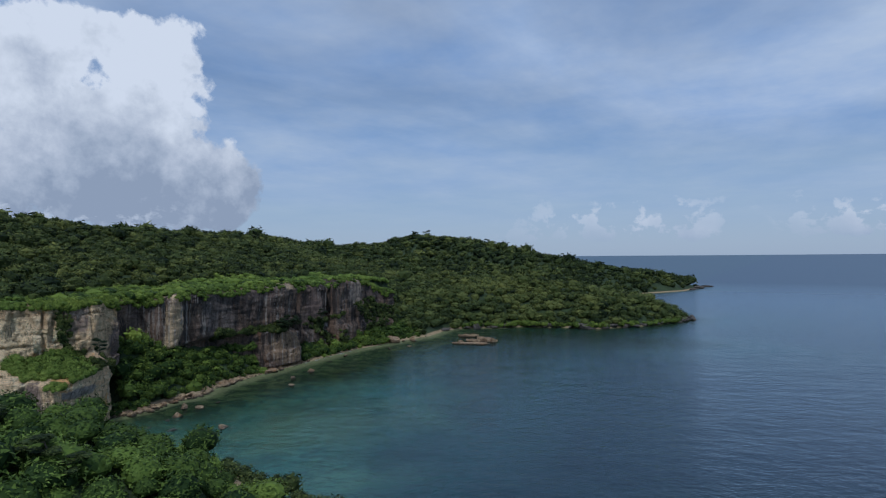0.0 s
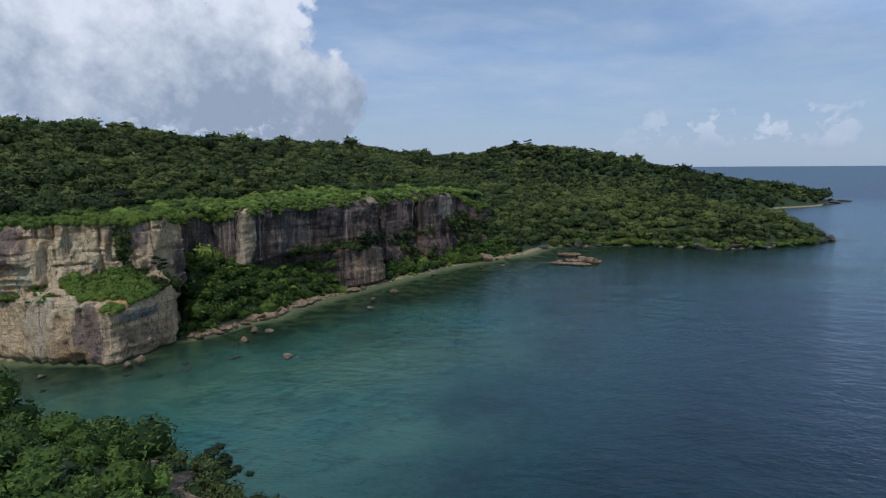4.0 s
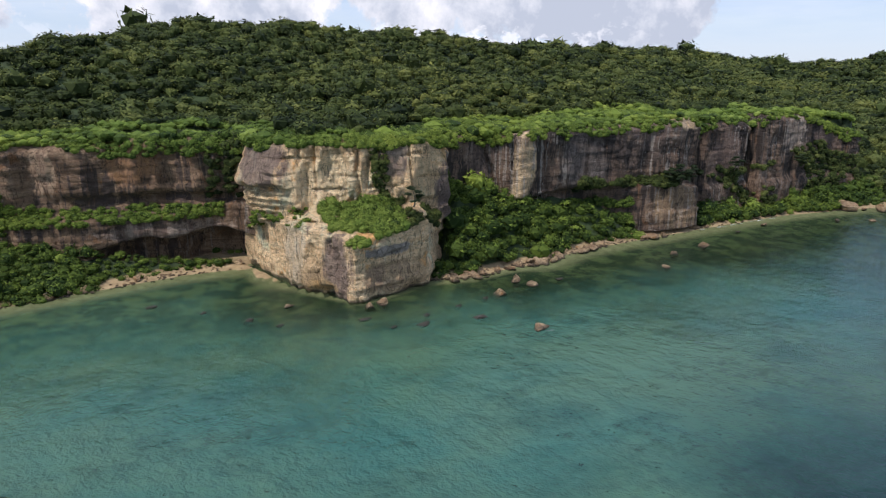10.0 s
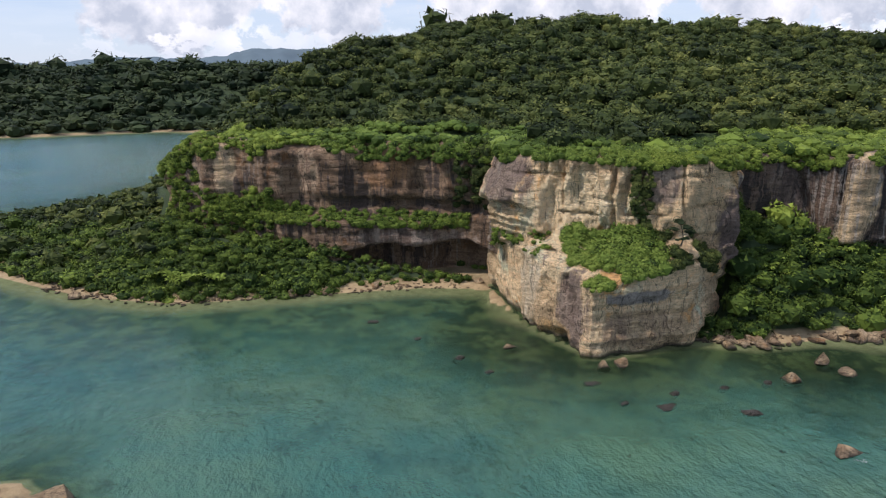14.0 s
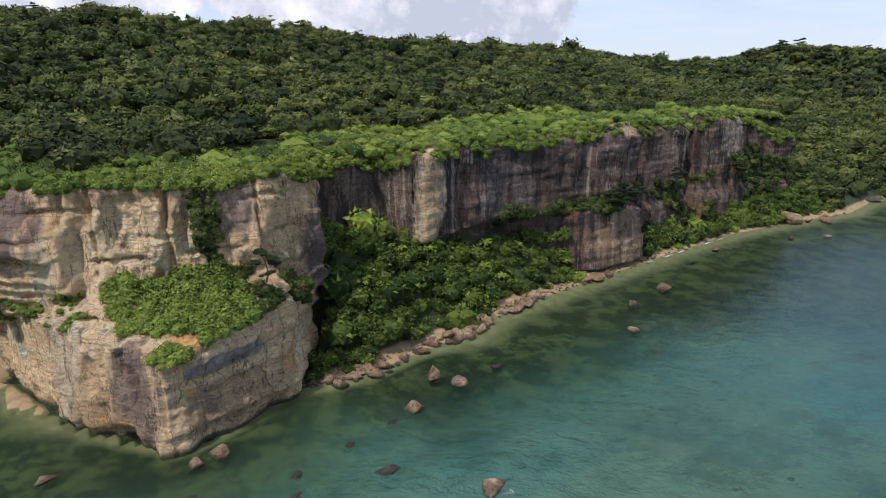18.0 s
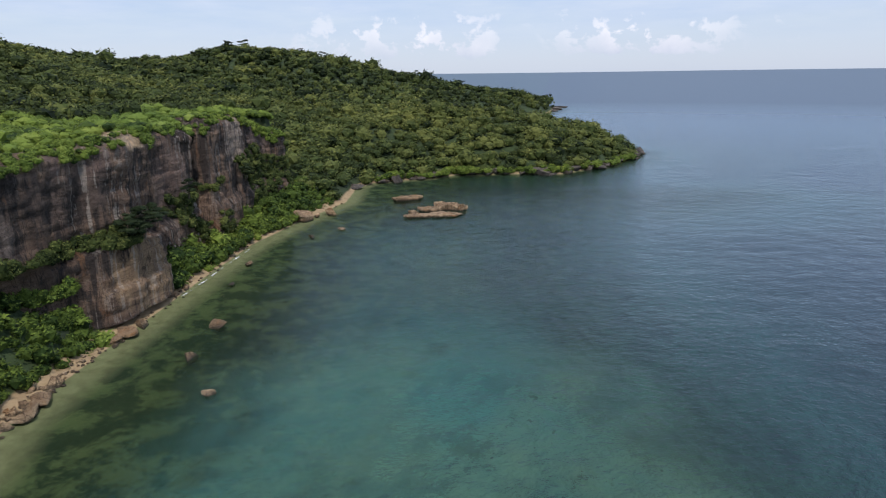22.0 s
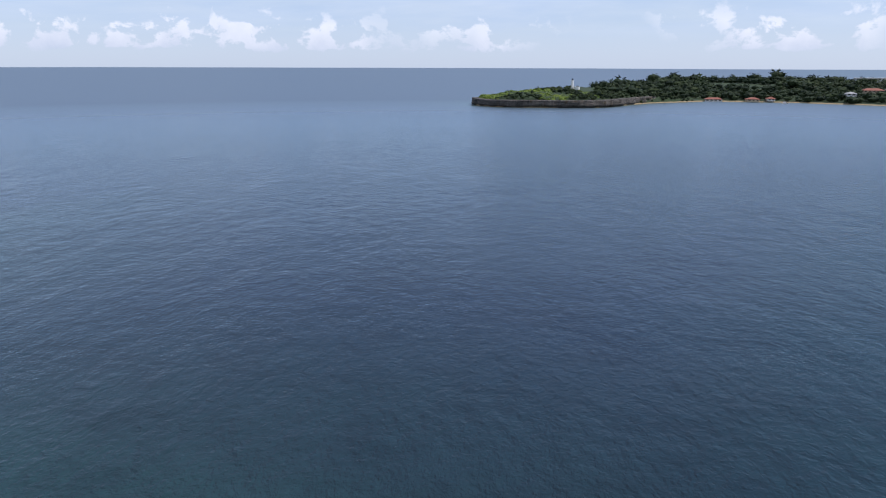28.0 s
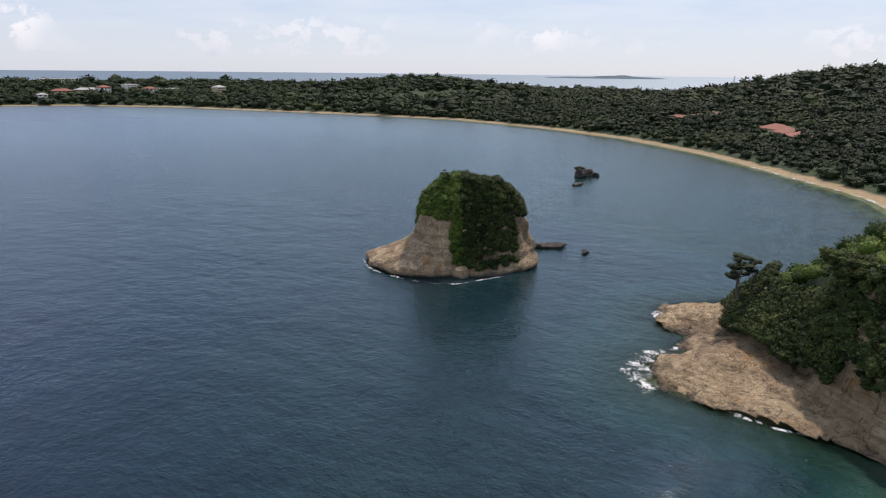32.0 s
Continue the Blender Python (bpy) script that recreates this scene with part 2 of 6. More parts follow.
def leaf_material(name, dark, mid, light, gloss=0.7):
    """Foliage: the tint of a tree, with its core's painted shade, from its own value, the tint of a leaf from its
    island.
    """
    m, nt, p = material(name)
    geo = nt.nodes.new("ShaderNodeNewGeometry")
    att = nt.nodes.new("ShaderNodeAttribute")
    att.attribute_name = "tint"
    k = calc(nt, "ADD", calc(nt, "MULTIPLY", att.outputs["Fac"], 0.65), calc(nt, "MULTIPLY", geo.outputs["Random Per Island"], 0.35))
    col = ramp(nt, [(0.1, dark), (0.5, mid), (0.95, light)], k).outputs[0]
    wide = noise_tex(nt, geo.outputs["Position"], 0.02, 3, 0.5)
    col = mixc(nt, 0.7, col, ramp(nt, [(0.35, (0.72, 0.8, 0.8)), (0.65, (1.2, 1.12, 0.9))], wide).outputs[0], "MULTIPLY")
    link(nt, col, p.inputs["Base Color"])
    p.inputs["Roughness"].default_value = gloss
    p.inputs["Specular IOR Level"].default_value = 0.12
    return m


def ground_material():
    m, nt, p = material("ground")
    geo = nt.nodes.new("ShaderNodeNewGeometry")
    pos = geo.outputs["Position"]
    sep = nt.nodes.new("ShaderNodeSeparateXYZ")
    link(nt, pos, sep.inputs[0])
    lumps = noise_tex(nt, pos, 0.2, 6, 0.6)
    green = ramp(nt, [(0.3, (0.012, 0.024, 0.008)), (0.6, (0.028, 0.050, 0.014)), (0.8, (0.055, 0.075, 0.024))], lumps).outputs[0]
    sand = ramp(nt, [(0.3, (0.22, 0.155, 0.085)), (0.7, (0.37, 0.28, 0.16))], noise_tex(nt, pos, 0.6, 6, 0.6)).outputs[0]
    weed = ramp(nt, [(0.42, (0, 0, 0)), (0.54, (1, 1, 1))], noise_tex(nt, pos, 0.22, 8, 0.7, 0.2)).outputs[0]
    bed = mixc(nt, weed, (0.125, 0.125, 0.050), (0.020, 0.028, 0.012))
    edge = calc(nt, "ADD", sep.outputs[2], calc(nt, "MULTIPLY", lumps, 0.8))
    col = mixc(nt, ramp(nt, [(0.0, (0, 0, 0)), (1.0, (1, 1, 1))], calc(nt, "MULTIPLY", calc(nt, "SUBTRACT", edge, 1.15), 3.0, True)).outputs[0], sand, green)
    col = mixc(nt, calc(nt, "MULTIPLY", calc(nt, "ADD", sep.outputs[2], 0.27), -5.0, True), col, bed)
    link(nt, col, p.inputs["Base Color"])
    p.inputs["Roughness"].default_value = 0.95
    bump(nt, p, noise_tex(nt, pos, 0.9, 6, 0.65), 0.6, 0.5)
    return m


def water_material():
    m, nt, p = material("sea_water")
    pos = nt.nodes.new("ShaderNodeNewGeometry").outputs["Position"]
    att = nt.nodes.new("ShaderNodeAttribute")
    att.attribute_name = "depth"
    depth = att.outputs["Fac"]
    sandy = nt.nodes.new("ShaderNodeAttribute")
    sandy.attribute_name = "sand"
    reef = noise_tex(nt, scaled(nt, pos, 0.020, 0.028, 1), 1.0, 6, 0.62, 0.1)
    deep = calc(nt, "ADD", depth, calc(nt, "MULTIPLY", calc(nt, "SUBTRACT", reef, 0.5), 5.0))
    k = calc(nt, "DIVIDE", deep, 22.0, True)
    col = ramp(nt, [(0.0, (0.050, 0.066, 0.024)), (0.05, (0.018, 0.036, 0.018)), (0.16, (0.016, 0.044, 0.032)), (0.36, (0.013, 0.048, 0.050)), (0.55, (0.010, 0.029, 0.038)), (1.0, (0.007, 0.019, 0.040))], k).outputs[0]
    weed = ramp(nt, [(0.55, (1, 1, 1)), (0.70, (0.35, 0.35, 0.35))], noise_tex(nt, scaled(nt, pos, 0.09, 0.12, 1), 1.0, 8, 0.72, 0.1)).outputs[0]
    mottle = ramp(nt, [(0.40, (0.50, 0.54, 0.52)), (0.62, (1.2, 1.2, 1.15))], noise_tex(nt, pos, 0.55, 6, 0.74, 0.3)).outputs[0]
    col = mixc(nt, ramp(nt, [(0.0, (0.9,) * 3), (0.5, (0.35,) * 3)], k).outputs[0], col, mixc(nt, 1.0, col, mottle, "MULTIPLY"))
    spots = ramp(nt, [(0.67, (1, 1, 1)), (0.72, (0.3, 0.3, 0.3))], noise_tex(nt, pos, 0.55, 3, 0.6)).outputs[0]
    pale = mixc(nt, 1.0, mixc(nt, 1.0, weed, spots, "MULTIPLY"), sandy.outputs["Fac"], "MULTIPLY")
    col = mixc(nt, pale, col, mixc(nt, ramp(nt, [(0.40, (0, 0, 0)), (0.60, (1, 1, 1))], reef).outputs[0], (0.078, 0.165, 0.110), (0.040, 0.140, 0.118)))
    dark = ramp(nt, [(0.50, (1, 1, 1)), (0.64, (0.60, 0.68, 0.72))], noise_tex(nt, scaled(nt, pos, 0.05, 0.07, 1), 1.0, 9, 0.72, 0.1)).outputs[0]
    col = mixc(nt, 1.0, col, dark, "MULTIPLY")
    body = nt.nodes.new("ShaderNodeBsdfDiffuse")
    gloss = node(nt, "ShaderNodeBsdfGlossy", Roughness=0.09, Color=(0.80, 0.91, 1.0, 1))
    link(nt, col, body.inputs["Color"])
    # offshore the wind roughens the surface
    away = nt.nodes.new("ShaderNodeVectorMath")
    away.operation = "DISTANCE"
    away.inputs[1].default_value = (30, 50, 0)
    link(nt, pos, away.inputs[0])
    gone = calc(nt, "DIVIDE", away.outputs["Value"], 800.0, True)
    link(nt, ramp(nt, [(0.06, (0.04,) * 3), (0.35, (0.13,) * 3), (1.0, (0.36,) * 3)], gone).outputs[0], gloss.inputs["Roughness"])
    turn = nt.nodes.new("ShaderNodeMapping")
    turn.inputs["Rotation"].default_value = (0, 0, radians(-112))
    link(nt, pos, turn.inputs["Vector"])
    ripple = noise_tex(nt, scaled(nt, turn.outputs[0], 2.1, 2.5, 1), 1.0, 3, 0.65, 0.1)
    chop = noise_tex(nt, scaled(nt, turn.outputs[0], 0.72, 0.85, 1), 1.0, 4, 0.66, 0.15)
    swell = noise_tex(nt, scaled(nt, turn.outputs[0], 0.17, 0.21, 1), 1.0, 5, 0.68, 0.15)
    groups = noise_tex(nt, scaled(nt, turn.outputs[0], 0.026, 0.05, 1), 1.0, 3, 0.6, 0.2)
    hgt = calc(nt, "ADD", calc(nt, "MULTIPLY", ripple, 0.20), calc(nt, "MULTIPLY", chop, 0.70))
    hgt = calc(nt, "ADD", hgt, calc(nt, "ADD", calc(nt, "MULTIPLY", swell, 2.1), calc(nt, "MULTIPLY", groups, 3.0)))
    # the lee of the cliffs is calmer than the open water
    lee = ramp(nt, [(0.0, (0.55,) * 3), (0.12, (0.85,) * 3), (0.6, (1.0,) * 3)], calc(nt, "DIVIDE", depth, 22.0, True)).outputs[0]
    b = node(nt, "ShaderNodeBump", Strength=1.0, Distance=0.16)
    under = node(nt, "ShaderNodeBump", Strength=1.0, Distance=1.2)
    for relief in (b, under):
        link(nt, lee, relief.inputs["Strength"])
        link(nt, hgt, relief.inputs["Height"])
    fres = node(nt, "ShaderNodeFresnel", IOR=1.35)
    for sh in (gloss, fres):
        link(nt, b.outputs[0], sh.inputs["Normal"])
    link(nt, under.outputs[0], body.inputs["Normal"])
    skin = nt.nodes.new("ShaderNodeMixShader")
    link(nt, calc(nt, "MINIMUM", fres.outputs[0], ramp(nt, [(0.1, (0.70,) * 3), (0.6, (0.58,) * 3), (1.0, (0.38,) * 3)], gone).outputs[0]), skin.inputs[0])
    link(nt, body.outputs[0], skin.inputs[1])
    link(nt, gloss.outputs[0], skin.inputs[2])
    nt.nodes.remove(p)
    clear = nt.nodes.new("ShaderNodeBsdfTransparent")
    clear.inputs[0].default_value = (0.72, 0.88, 0.80, 1)
    mix = nt.nodes.new("ShaderNodeMixShader")
    link(nt, ramp(nt, [(0.0, (0.10,) * 3), (0.02, (0.25,) * 3), (0.06, (0.5,) * 3), (0.11, (0.85,) * 3), (0.3, (1.0,) * 3)], calc(nt, "DIVIDE", depth, 22.0, True)).outputs[0], mix.inputs[0])
    link(nt, clear.outputs[0], mix.inputs[1])
    link(nt, skin.outputs[0], mix.inputs[2])
    link(nt, mix.outputs[0], nt.nodes["Material Output"].inputs["Surface"])
    return m


M_GROUND = ground_material()
M_WATER = water_material()
CREAM, TAN, OCHRE, GREY, PLUM, SOOT = (0.95, 0.79, 0.52), (0.72, 0.53, 0.31), (0.66, 0.40, 0.16), (0.44, 0.40, 0.38), (0.20, 0.145, 0.130), (0.035, 0.028, 0.026)
M_ROCK_PALE = rock_material("sandstone_pale", (0.98, 0.76, 0.47), (0.86, 0.61, 0.35), (0.27, 0.185, 0.155), 0.50, 0.7, 3.0, 0.0, (
    ((8, 115, 23.5), (6.5, 9, 6), PLUM, (0.34, 0.26, 0.21)), ((19, 106, 20), (7.5, 6, 7), (0.98, 0.80, 0.52), (0.92, 0.70, 0.42)), ((31, 102, 24), (4, 4, 4.5), (0.44, 0.33, 0.25), PLUM), ((37.5, 103, 22.5), (3.4, 4, 6), (0.84, 0.60, 0.34), TAN),
    ((45, 107, 17), (4.2, 5, 11), (0.13, 0.10, 0.10), PLUM), ((44, 106, 25), (2.5, 3, 2.5), OCHRE, TAN), ((18.5, 97.5, 5), (3.2, 4.5, 7), PLUM, (0.32, 0.24, 0.20)), ((12.4, 107.5, 6), (2.4, 5, 8), (0.80, 0.68, 0.50), TAN),
    ((28, 96, 8.6), (7, 3.5, 1.3), GREY, (0.28, 0.26, 0.25)), ((28, 96, 3.6), (8, 4, 3.4), (0.62, 0.45, 0.26), (0.32, 0.22, 0.15)), ((16, 101, 1.6), (3.5, 5, 2.0), (0.62, 0.44, 0.24), OCHRE)))
M_ROCK_BROWN = rock_material("sandstone_brown", (0.36, 0.245, 0.155), (0.24, 0.150, 0.092), (0.085, 0.062, 0.052), 0.42, 1.0, 11.0, 0.35, (
    ((-14, 134, 22), (5, 6, 5), (0.50, 0.27, 0.13), (0.34, 0.20, 0.12)), ((-48, 138, 21), (2.5, 5, 6), (0.62, 0.46, 0.30), TAN), ((-30, 136, 22), (2.5, 5, 5), (0.55, 0.40, 0.27), (0.34, 0.22, 0.15)),
    ((-56, 141, 19), (3, 5, 5), (0.55, 0.40, 0.27), PLUM), ((-8, 131, 8.5), (16, 7, 2.2), (0.42, 0.34, 0.28), (0.20, 0.14, 0.11))))
M_ROCK_DARK = rock_material("sandstone_dark", (0.235, 0.160, 0.112), (0.158, 0.104, 0.074), (0.032, 0.025, 0.023), 0.46, 1.0, 27.0, 0.55, (
    ((67, 114, 19.3), (3.3, 12, 9), (0.88, 0.66, 0.39), (0.60, 0.44, 0.27)), ((58, 115, 22), (5, 12, 5), (0.27, 0.19, 0.145), (0.12, 0.085, 0.07)), ((86, 116, 20), (8, 12, 9), SOOT, (0.22, 0.185, 0.165)), ((101, 116, 21), (8, 12, 5), SOOT, (0.15, 0.11, 0.09)),
    ((112, 111, 7), (9, 12, 6.5), (0.42, 0.29, 0.17), (0.26, 0.175, 0.11)), ((103, 115, 26), (16, 12, 2.2), (0.30, 0.21, 0.15), PLUM), ((115, 113, 28), (4, 12, 2), (0.50, 0.39, 0.29), TAN), ((124, 118, 21), (1.8, 12, 7), (0.50, 0.46, 0.42), (0.16, 0.13, 0.12)),
    ((139, 117, 17), (7, 12, 10), (0.235, 0.165, 0.132), (0.155, 0.108, 0.090)), ((168, 122, 22), (6, 12, 6), (0.42, 0.34, 0.27), (0.16, 0.125, 0.11)), ((186, 123, 20), (8, 12, 5), (0.24, 0.165, 0.135), (0.14, 0.10, 0.085))))
M_ROCK_SHORE = rock_material("shore_stone", (0.56, 0.42, 0.26), (0.36, 0.24, 0.14), (0.09, 0.07, 0.05), 0.42, 0.5, 41.0)
M_ROCK_REEF = rock_material("reef_limestone", (0.16, 0.14, 0.12), (0.10, 0.09, 0.08), (0.035, 0.034, 0.034), 0.8, 0.5, 57.0)
M_ROCK_LEDGE = rock_material("ledge_stone", (0.64, 0.49, 0.31), (0.46, 0.33, 0.20), (0.17, 0.12, 0.085), 0.40, 0.4, 71.0)
# the first colour of each also serves as painted shade in crown cores
M_LEAF = leaf_material("forest_leaves", (0.008, 0.016, 0.006), (0.050, 0.070, 0.020), (0.155, 0.172, 0.052))
M_LEAF_BRIGHT = leaf_material("shrub_leaves", (0.016, 0.034, 0.008), (0.112, 0.165, 0.030), (0.215, 0.270, 0.060))
M_LEAF_DARK = leaf_material("pine_leaves", (0.010, 0.019, 0.009), (0.030, 0.045, 0.020), (0.054, 0.074, 0.030))


# ---- numbers helpers ----
def _hash(i, j, k, seed):
    h = (i * 374761393 + j * 668265263 + k * 2147483647 + seed * 974634777) & 0xFFFFFFFF
    h = ((h ^ (h >> 13)) * 1274126177) & 0xFFFFFFFF
    return ((h ^ (h >> 16)) & 0xFFFF) / 65535.0


def vnoise(x, y, z=0.0, seed=0):
    """Smooth value noise in -1..1 of arrays."""
    x, y, z = np.broadcast_arrays(np.asarray(x, float), np.asarray(y, float), np.asarray(z, float))
    i, j, k = (np.floor(a).astype(np.int64) for a in (x, y, z))
    u, v, w = x - i, y - j, z - k
    u, v, w = (a * a * (3 - 2 * a) for a in (u, v, w))
    r = 0
    for a in (0, 1):
        for b in (0, 1):
            for c in (0, 1):
                r = r + _hash(i + a, j + b, k + c, seed) * (u if a else 1 - u) * (v if b else 1 - v) * (w if c else 1 - w)
    return r * 2 - 1


def fnoise(x, y, z=0.0, octaves=4, seed=0, gain=0.5):
    r, amp = 0, 1.0
    for o in range(octaves):
        r = r + amp * vnoise(np.asarray(x) * 2 ** o, np.asarray(y) * 2 ** o, np.asarray(z) * 2 ** o, seed + 17 * o)
        amp *= gain
    return r


def sstep(a, b, x):
    t = np.clip((np.asarray(x, float) - a) / (b - a), 0, 1)
    return t * t * (3 - 2 * t)


def signed_dist(poly, x, y):
    """Distance to the edge of a polygon, positive inside."""
    p = np.array(poly, float)
    q = np.roll(p, -1, axis=0)
    best = np.full(x.shape, 1e18)
    inside = np.zeros(x.shape, bool)
    for (ax, ay), (bx, by) in zip(p, q):
        dx, dy = bx - ax, by - ay
        t = np.clip(((x - ax) * dx + (y - ay) * dy) / (dx * dx + dy * dy + 1e-12), 0, 1)
        best = np.minimum(best, (x - ax - t * dx) ** 2 + (y - ay - t * dy) ** 2)
        if ay != by:
            inside ^= ((ay > y) != (by > y)) & (x < (bx - ax) * (y - ay) / (by - ay) + ax)
    return np.where(inside, 1, -1) * np.sqrt(best)


def catmull(pts, step):
    """Points every step metres along a smooth line through pts (any number of columns)."""
    p = np.array(pts, float)
    p = np.vstack([2 * p[0] - p[1], p, 2 * p[-1] - p[-2]])
    out = []
    for i in range(1, len(p) - 2):
        n = max(int(np.hypot(*(p[i + 1] - p[i])[:2]) / step), 1)
        t = (np.arange(n) / n)[:, None]
        a, b, c, d = p[i - 1], p[i], p[i + 1], p[i + 2]
        out.append(0.5 * (2 * b + (c - a) * t + (2 * a - 5 * b + 4 * c - d) * t ** 2 + (3 * b - a - 3 * c + d) * t ** 3))
    return np.vstack(out + [p[-2][None]])


def mesh_of(name, verts, faces, mat, smooth=True, attrs=None):
    """A mesh from arrays; faces is an (n, 3) or (n, 4) array."""
    me = bpy.data.meshes.new(name)
    v, f = np.asarray(verts, np.float32), np.asarray(faces, np.int32)
    me.vertices.add(len(v))
    me.vertices.foreach_set("co", v.ravel())
    n = f.shape[1]
    me.loops.add(f.size)
    me.loops.foreach_set("vertex_index", f.ravel())
    me.polygons.add(len(f))
    me.polygons.foreach_set("loop_start", np.arange(len(f), dtype=np.int32) * n)
    me.polygons.foreach_set("use_smooth", np.full(len(f), smooth))
    for key, values in (attrs or {}).items():
        at = me.attributes.new(key, "FLOAT", "POINT")
        at.data.foreach_set("value", np.asarray(values, np.float32))
    me.update(calc_edges=True)
    me.materials.append(mat)
    return me


def thing(name, me, label, category, kind="", group=""):
    return tagged(new(name, me), label, category, group, kind)


def part(name, me, parent, label=""):
    ob = new(name, me)
    ob.parent = parent
    if label:
        ob["label"] = label
    return ob


# ---- the plan: coasts, cliff lines, hills ----
SHORE_MAIN = [(-150, 165), (-122, 148), (-104, 134), (-92, 129), (-80, 123), (-68, 118), (-51, 115), (-41, 117), (-25, 121), (-7, 125), (9, 125),
              (10.5, 117), (12, 110), (16, 103), (21.7, 95.2), (29, 97.2), (36, 100.6), (41, 99.6), (46, 98.6), (57, 101), (67, 102), (76, 106), (90, 108), (110, 110), (128, 112),
              (155, 114), (178, 112), (206, 108), (230, 112), (243, 108), (251, 93), (261, 83), (266, 64), (268, 44), (292, 24), (318, 13), (334, 9),
              (340, 22), (360, 70), (430, 110), (520, 100), (580, 75), (627, 52), (690, 46), (706, 60), (720, 150), (900, 500), (1500, 1300), (3600, 4000),
              (-4500, 4700), (-4500, 1500), (-1400, 700), (-700, 520), (-400, 440), (-299, 445), (-276, 462), (-223, 490), (-170, 470), (-118, 380), (-100, 300), (-110, 225), (-128, 190)]
SHORE_SOUTH = [(315, -576), (285, -561), (244, -572), (195, -600), (165, -700), (113, -771), (27, -785), (-56, -765), (-130, -699), (-231, -522), (-278, -415),
               (-281, -312), (-269, -236), (-236, -158), (-198, -99), (-171, -61), (-130, -34), (-90, -26), (-60, -24), (-44, -34), (-31, -40), (-25, -36), (-24, -30),
               (-18, -28), (-10, -28), (-5, -24), (-6, -18), (-9, -9), (-11.5, -2), (-10.5, 6), (-13, 13), (-20, 25), (-28, 42), (-35, 56), (-43, 62), (-58, 58), (-80, 40),
               (-130, 38), (-190, 60), (-300, 90), (-500, 130), (-1500, 300), (-2500, 500), (-2600, -250), (-1300, -400), (-1020, -700), (-860, -950), (-700, -1150), (-400, -1330), (0, -1250),
               (200, -1000), (300, -760), (330, -610)]
# the foot of the cliffs, west to east
CLIFF_WEST = [(-66, 152), (-62, 145), (-52, 140), (-38, 138), (-24, 135), (-12, 134), (0, 131), (7, 126), (13, 121)]
CLIFF_HEAD = [(7, 126), (6.5, 119), (10, 113), (14, 110.4), (18.5, 107.4), (26, 104), (32, 102.6), (39, 103.2), (44.4, 105.5), (46, 109), (46, 115)]
# the headland: foot and upper wall in plan, the height of the ledge at its lip and at its back
HEAD_ROWS = [(7.0, 128.0, 5.0, 125.0, 8.0, 8.6), (9.6, 120.0, 4.4, 118.3, 10.5, 11.2), (11.6, 112.0, 9.0, 112.8, 12.2, 12.8), (12.0, 108.0, 13.6, 109.6, 12.4, 13.4), (15.4, 101.2, 18.4, 106.8, 12.0, 14.6),
             (20.5, 93.6, 25.4, 103.6, 10.8, 16.2), (29.0, 96.0, 32.0, 102.0, 12.0, 16.6), (36.8, 98.8, 39.2, 102.4, 12.8, 14.6), (40.6, 104.4, 45.0, 105.2, 10.4, 14.6), (44.0, 110.0, 47.0, 109.5, 7.0, 11.0), (45.0, 117.0, 46.0, 117.0, 5.0, 6.0)]
HEAD_FOOT = [(r[0], r[1]) for r in HEAD_ROWS] + [(30, 130)]
CLIFF_EAST = [(45, 115), (52, 116), (60, 116), (66, 115), (76, 117), (88, 118), (100, 117), (112, 115), (119, 116), (126, 120), (138, 123), (152, 123), (164, 124), (178, 125), (188, 126), (200, 123)]
UPPER = CLIFF_WEST[1:-2] + CLIFF_HEAD[:-1] + CLIFF_EAST + [(240, 150), (900, 300), (1500, 1300), (3600, 4000), (-300, 4000), (-90, 420), (-80, 250), (-80, 175)]
PROM_LINE = [(-40, -29), (-33, -26), (-26, -20), (-21, -13), (-18, -6), (-16.5, 1), (-15.5, 8), (-18, 17), (-24.5, 28), (-31.5, 41), (-39, 52), (-48, 56), (-60, 50)]
PROM_UPPER = PROM_LINE + [(-75, 44), (-85, 10), (-75, -16), (-50, -24)]
# (x, y, height over its base, radius along x, radius along y, turn in degrees)
HILLS_MAIN = [(40, 252, 25.7, 105, 62, 8), (150, 265, 4.9, 95, 60, 15), (-18, 214, 6.8, 45, 36, 0), (240, 310, 19.1, 110, 80, 20), (370, 400, 25.2, 130, 100, 25), (105, 158, 4, 26, 20, 0), (-44, 190, 5, 16, 22, 0),
              (532, 285, 27.8, 95, 75, -40), (578, 180, 6.4, 60, 70, 0), (600, 110, 2.0, 40, 50, 0), (275, 95, 2, 40, 45, 0), (-380, 660, 34, 260, 110, 0), (-700, 900, 45, 400, 160, 0), (-150, 640, 20, 150, 80, 0)]
HILLS_SOUTH = [(-600, -250, 24, 190, 130, 0), (-450, -90, 14, 160, 90, 0), (-820, -120, 40, 230, 170, 0), (-470, -740, 20, 150, 110, 0), (-250, -1050, 11, 260, 130, 0), (60, -1000, 9, 180, 90, 0),
               (-36, 24, 5, 22, 30, 0), (-30, -10, 2, 14, 16, 0)]


def hills(rows, x, y):
    h = np.zeros_like(x)
    for cx, cy, top, rx, ry, turn in rows:
        c, s = math.cos(radians(turn)), math.sin(radians(turn))
        u, v = ((x - cx) * c + (y - cy) * s) / rx, (-(x - cx) * s + (y - cy) * c) / ry
        h = h + top * np.exp(-(u * u + v * v))
    return h


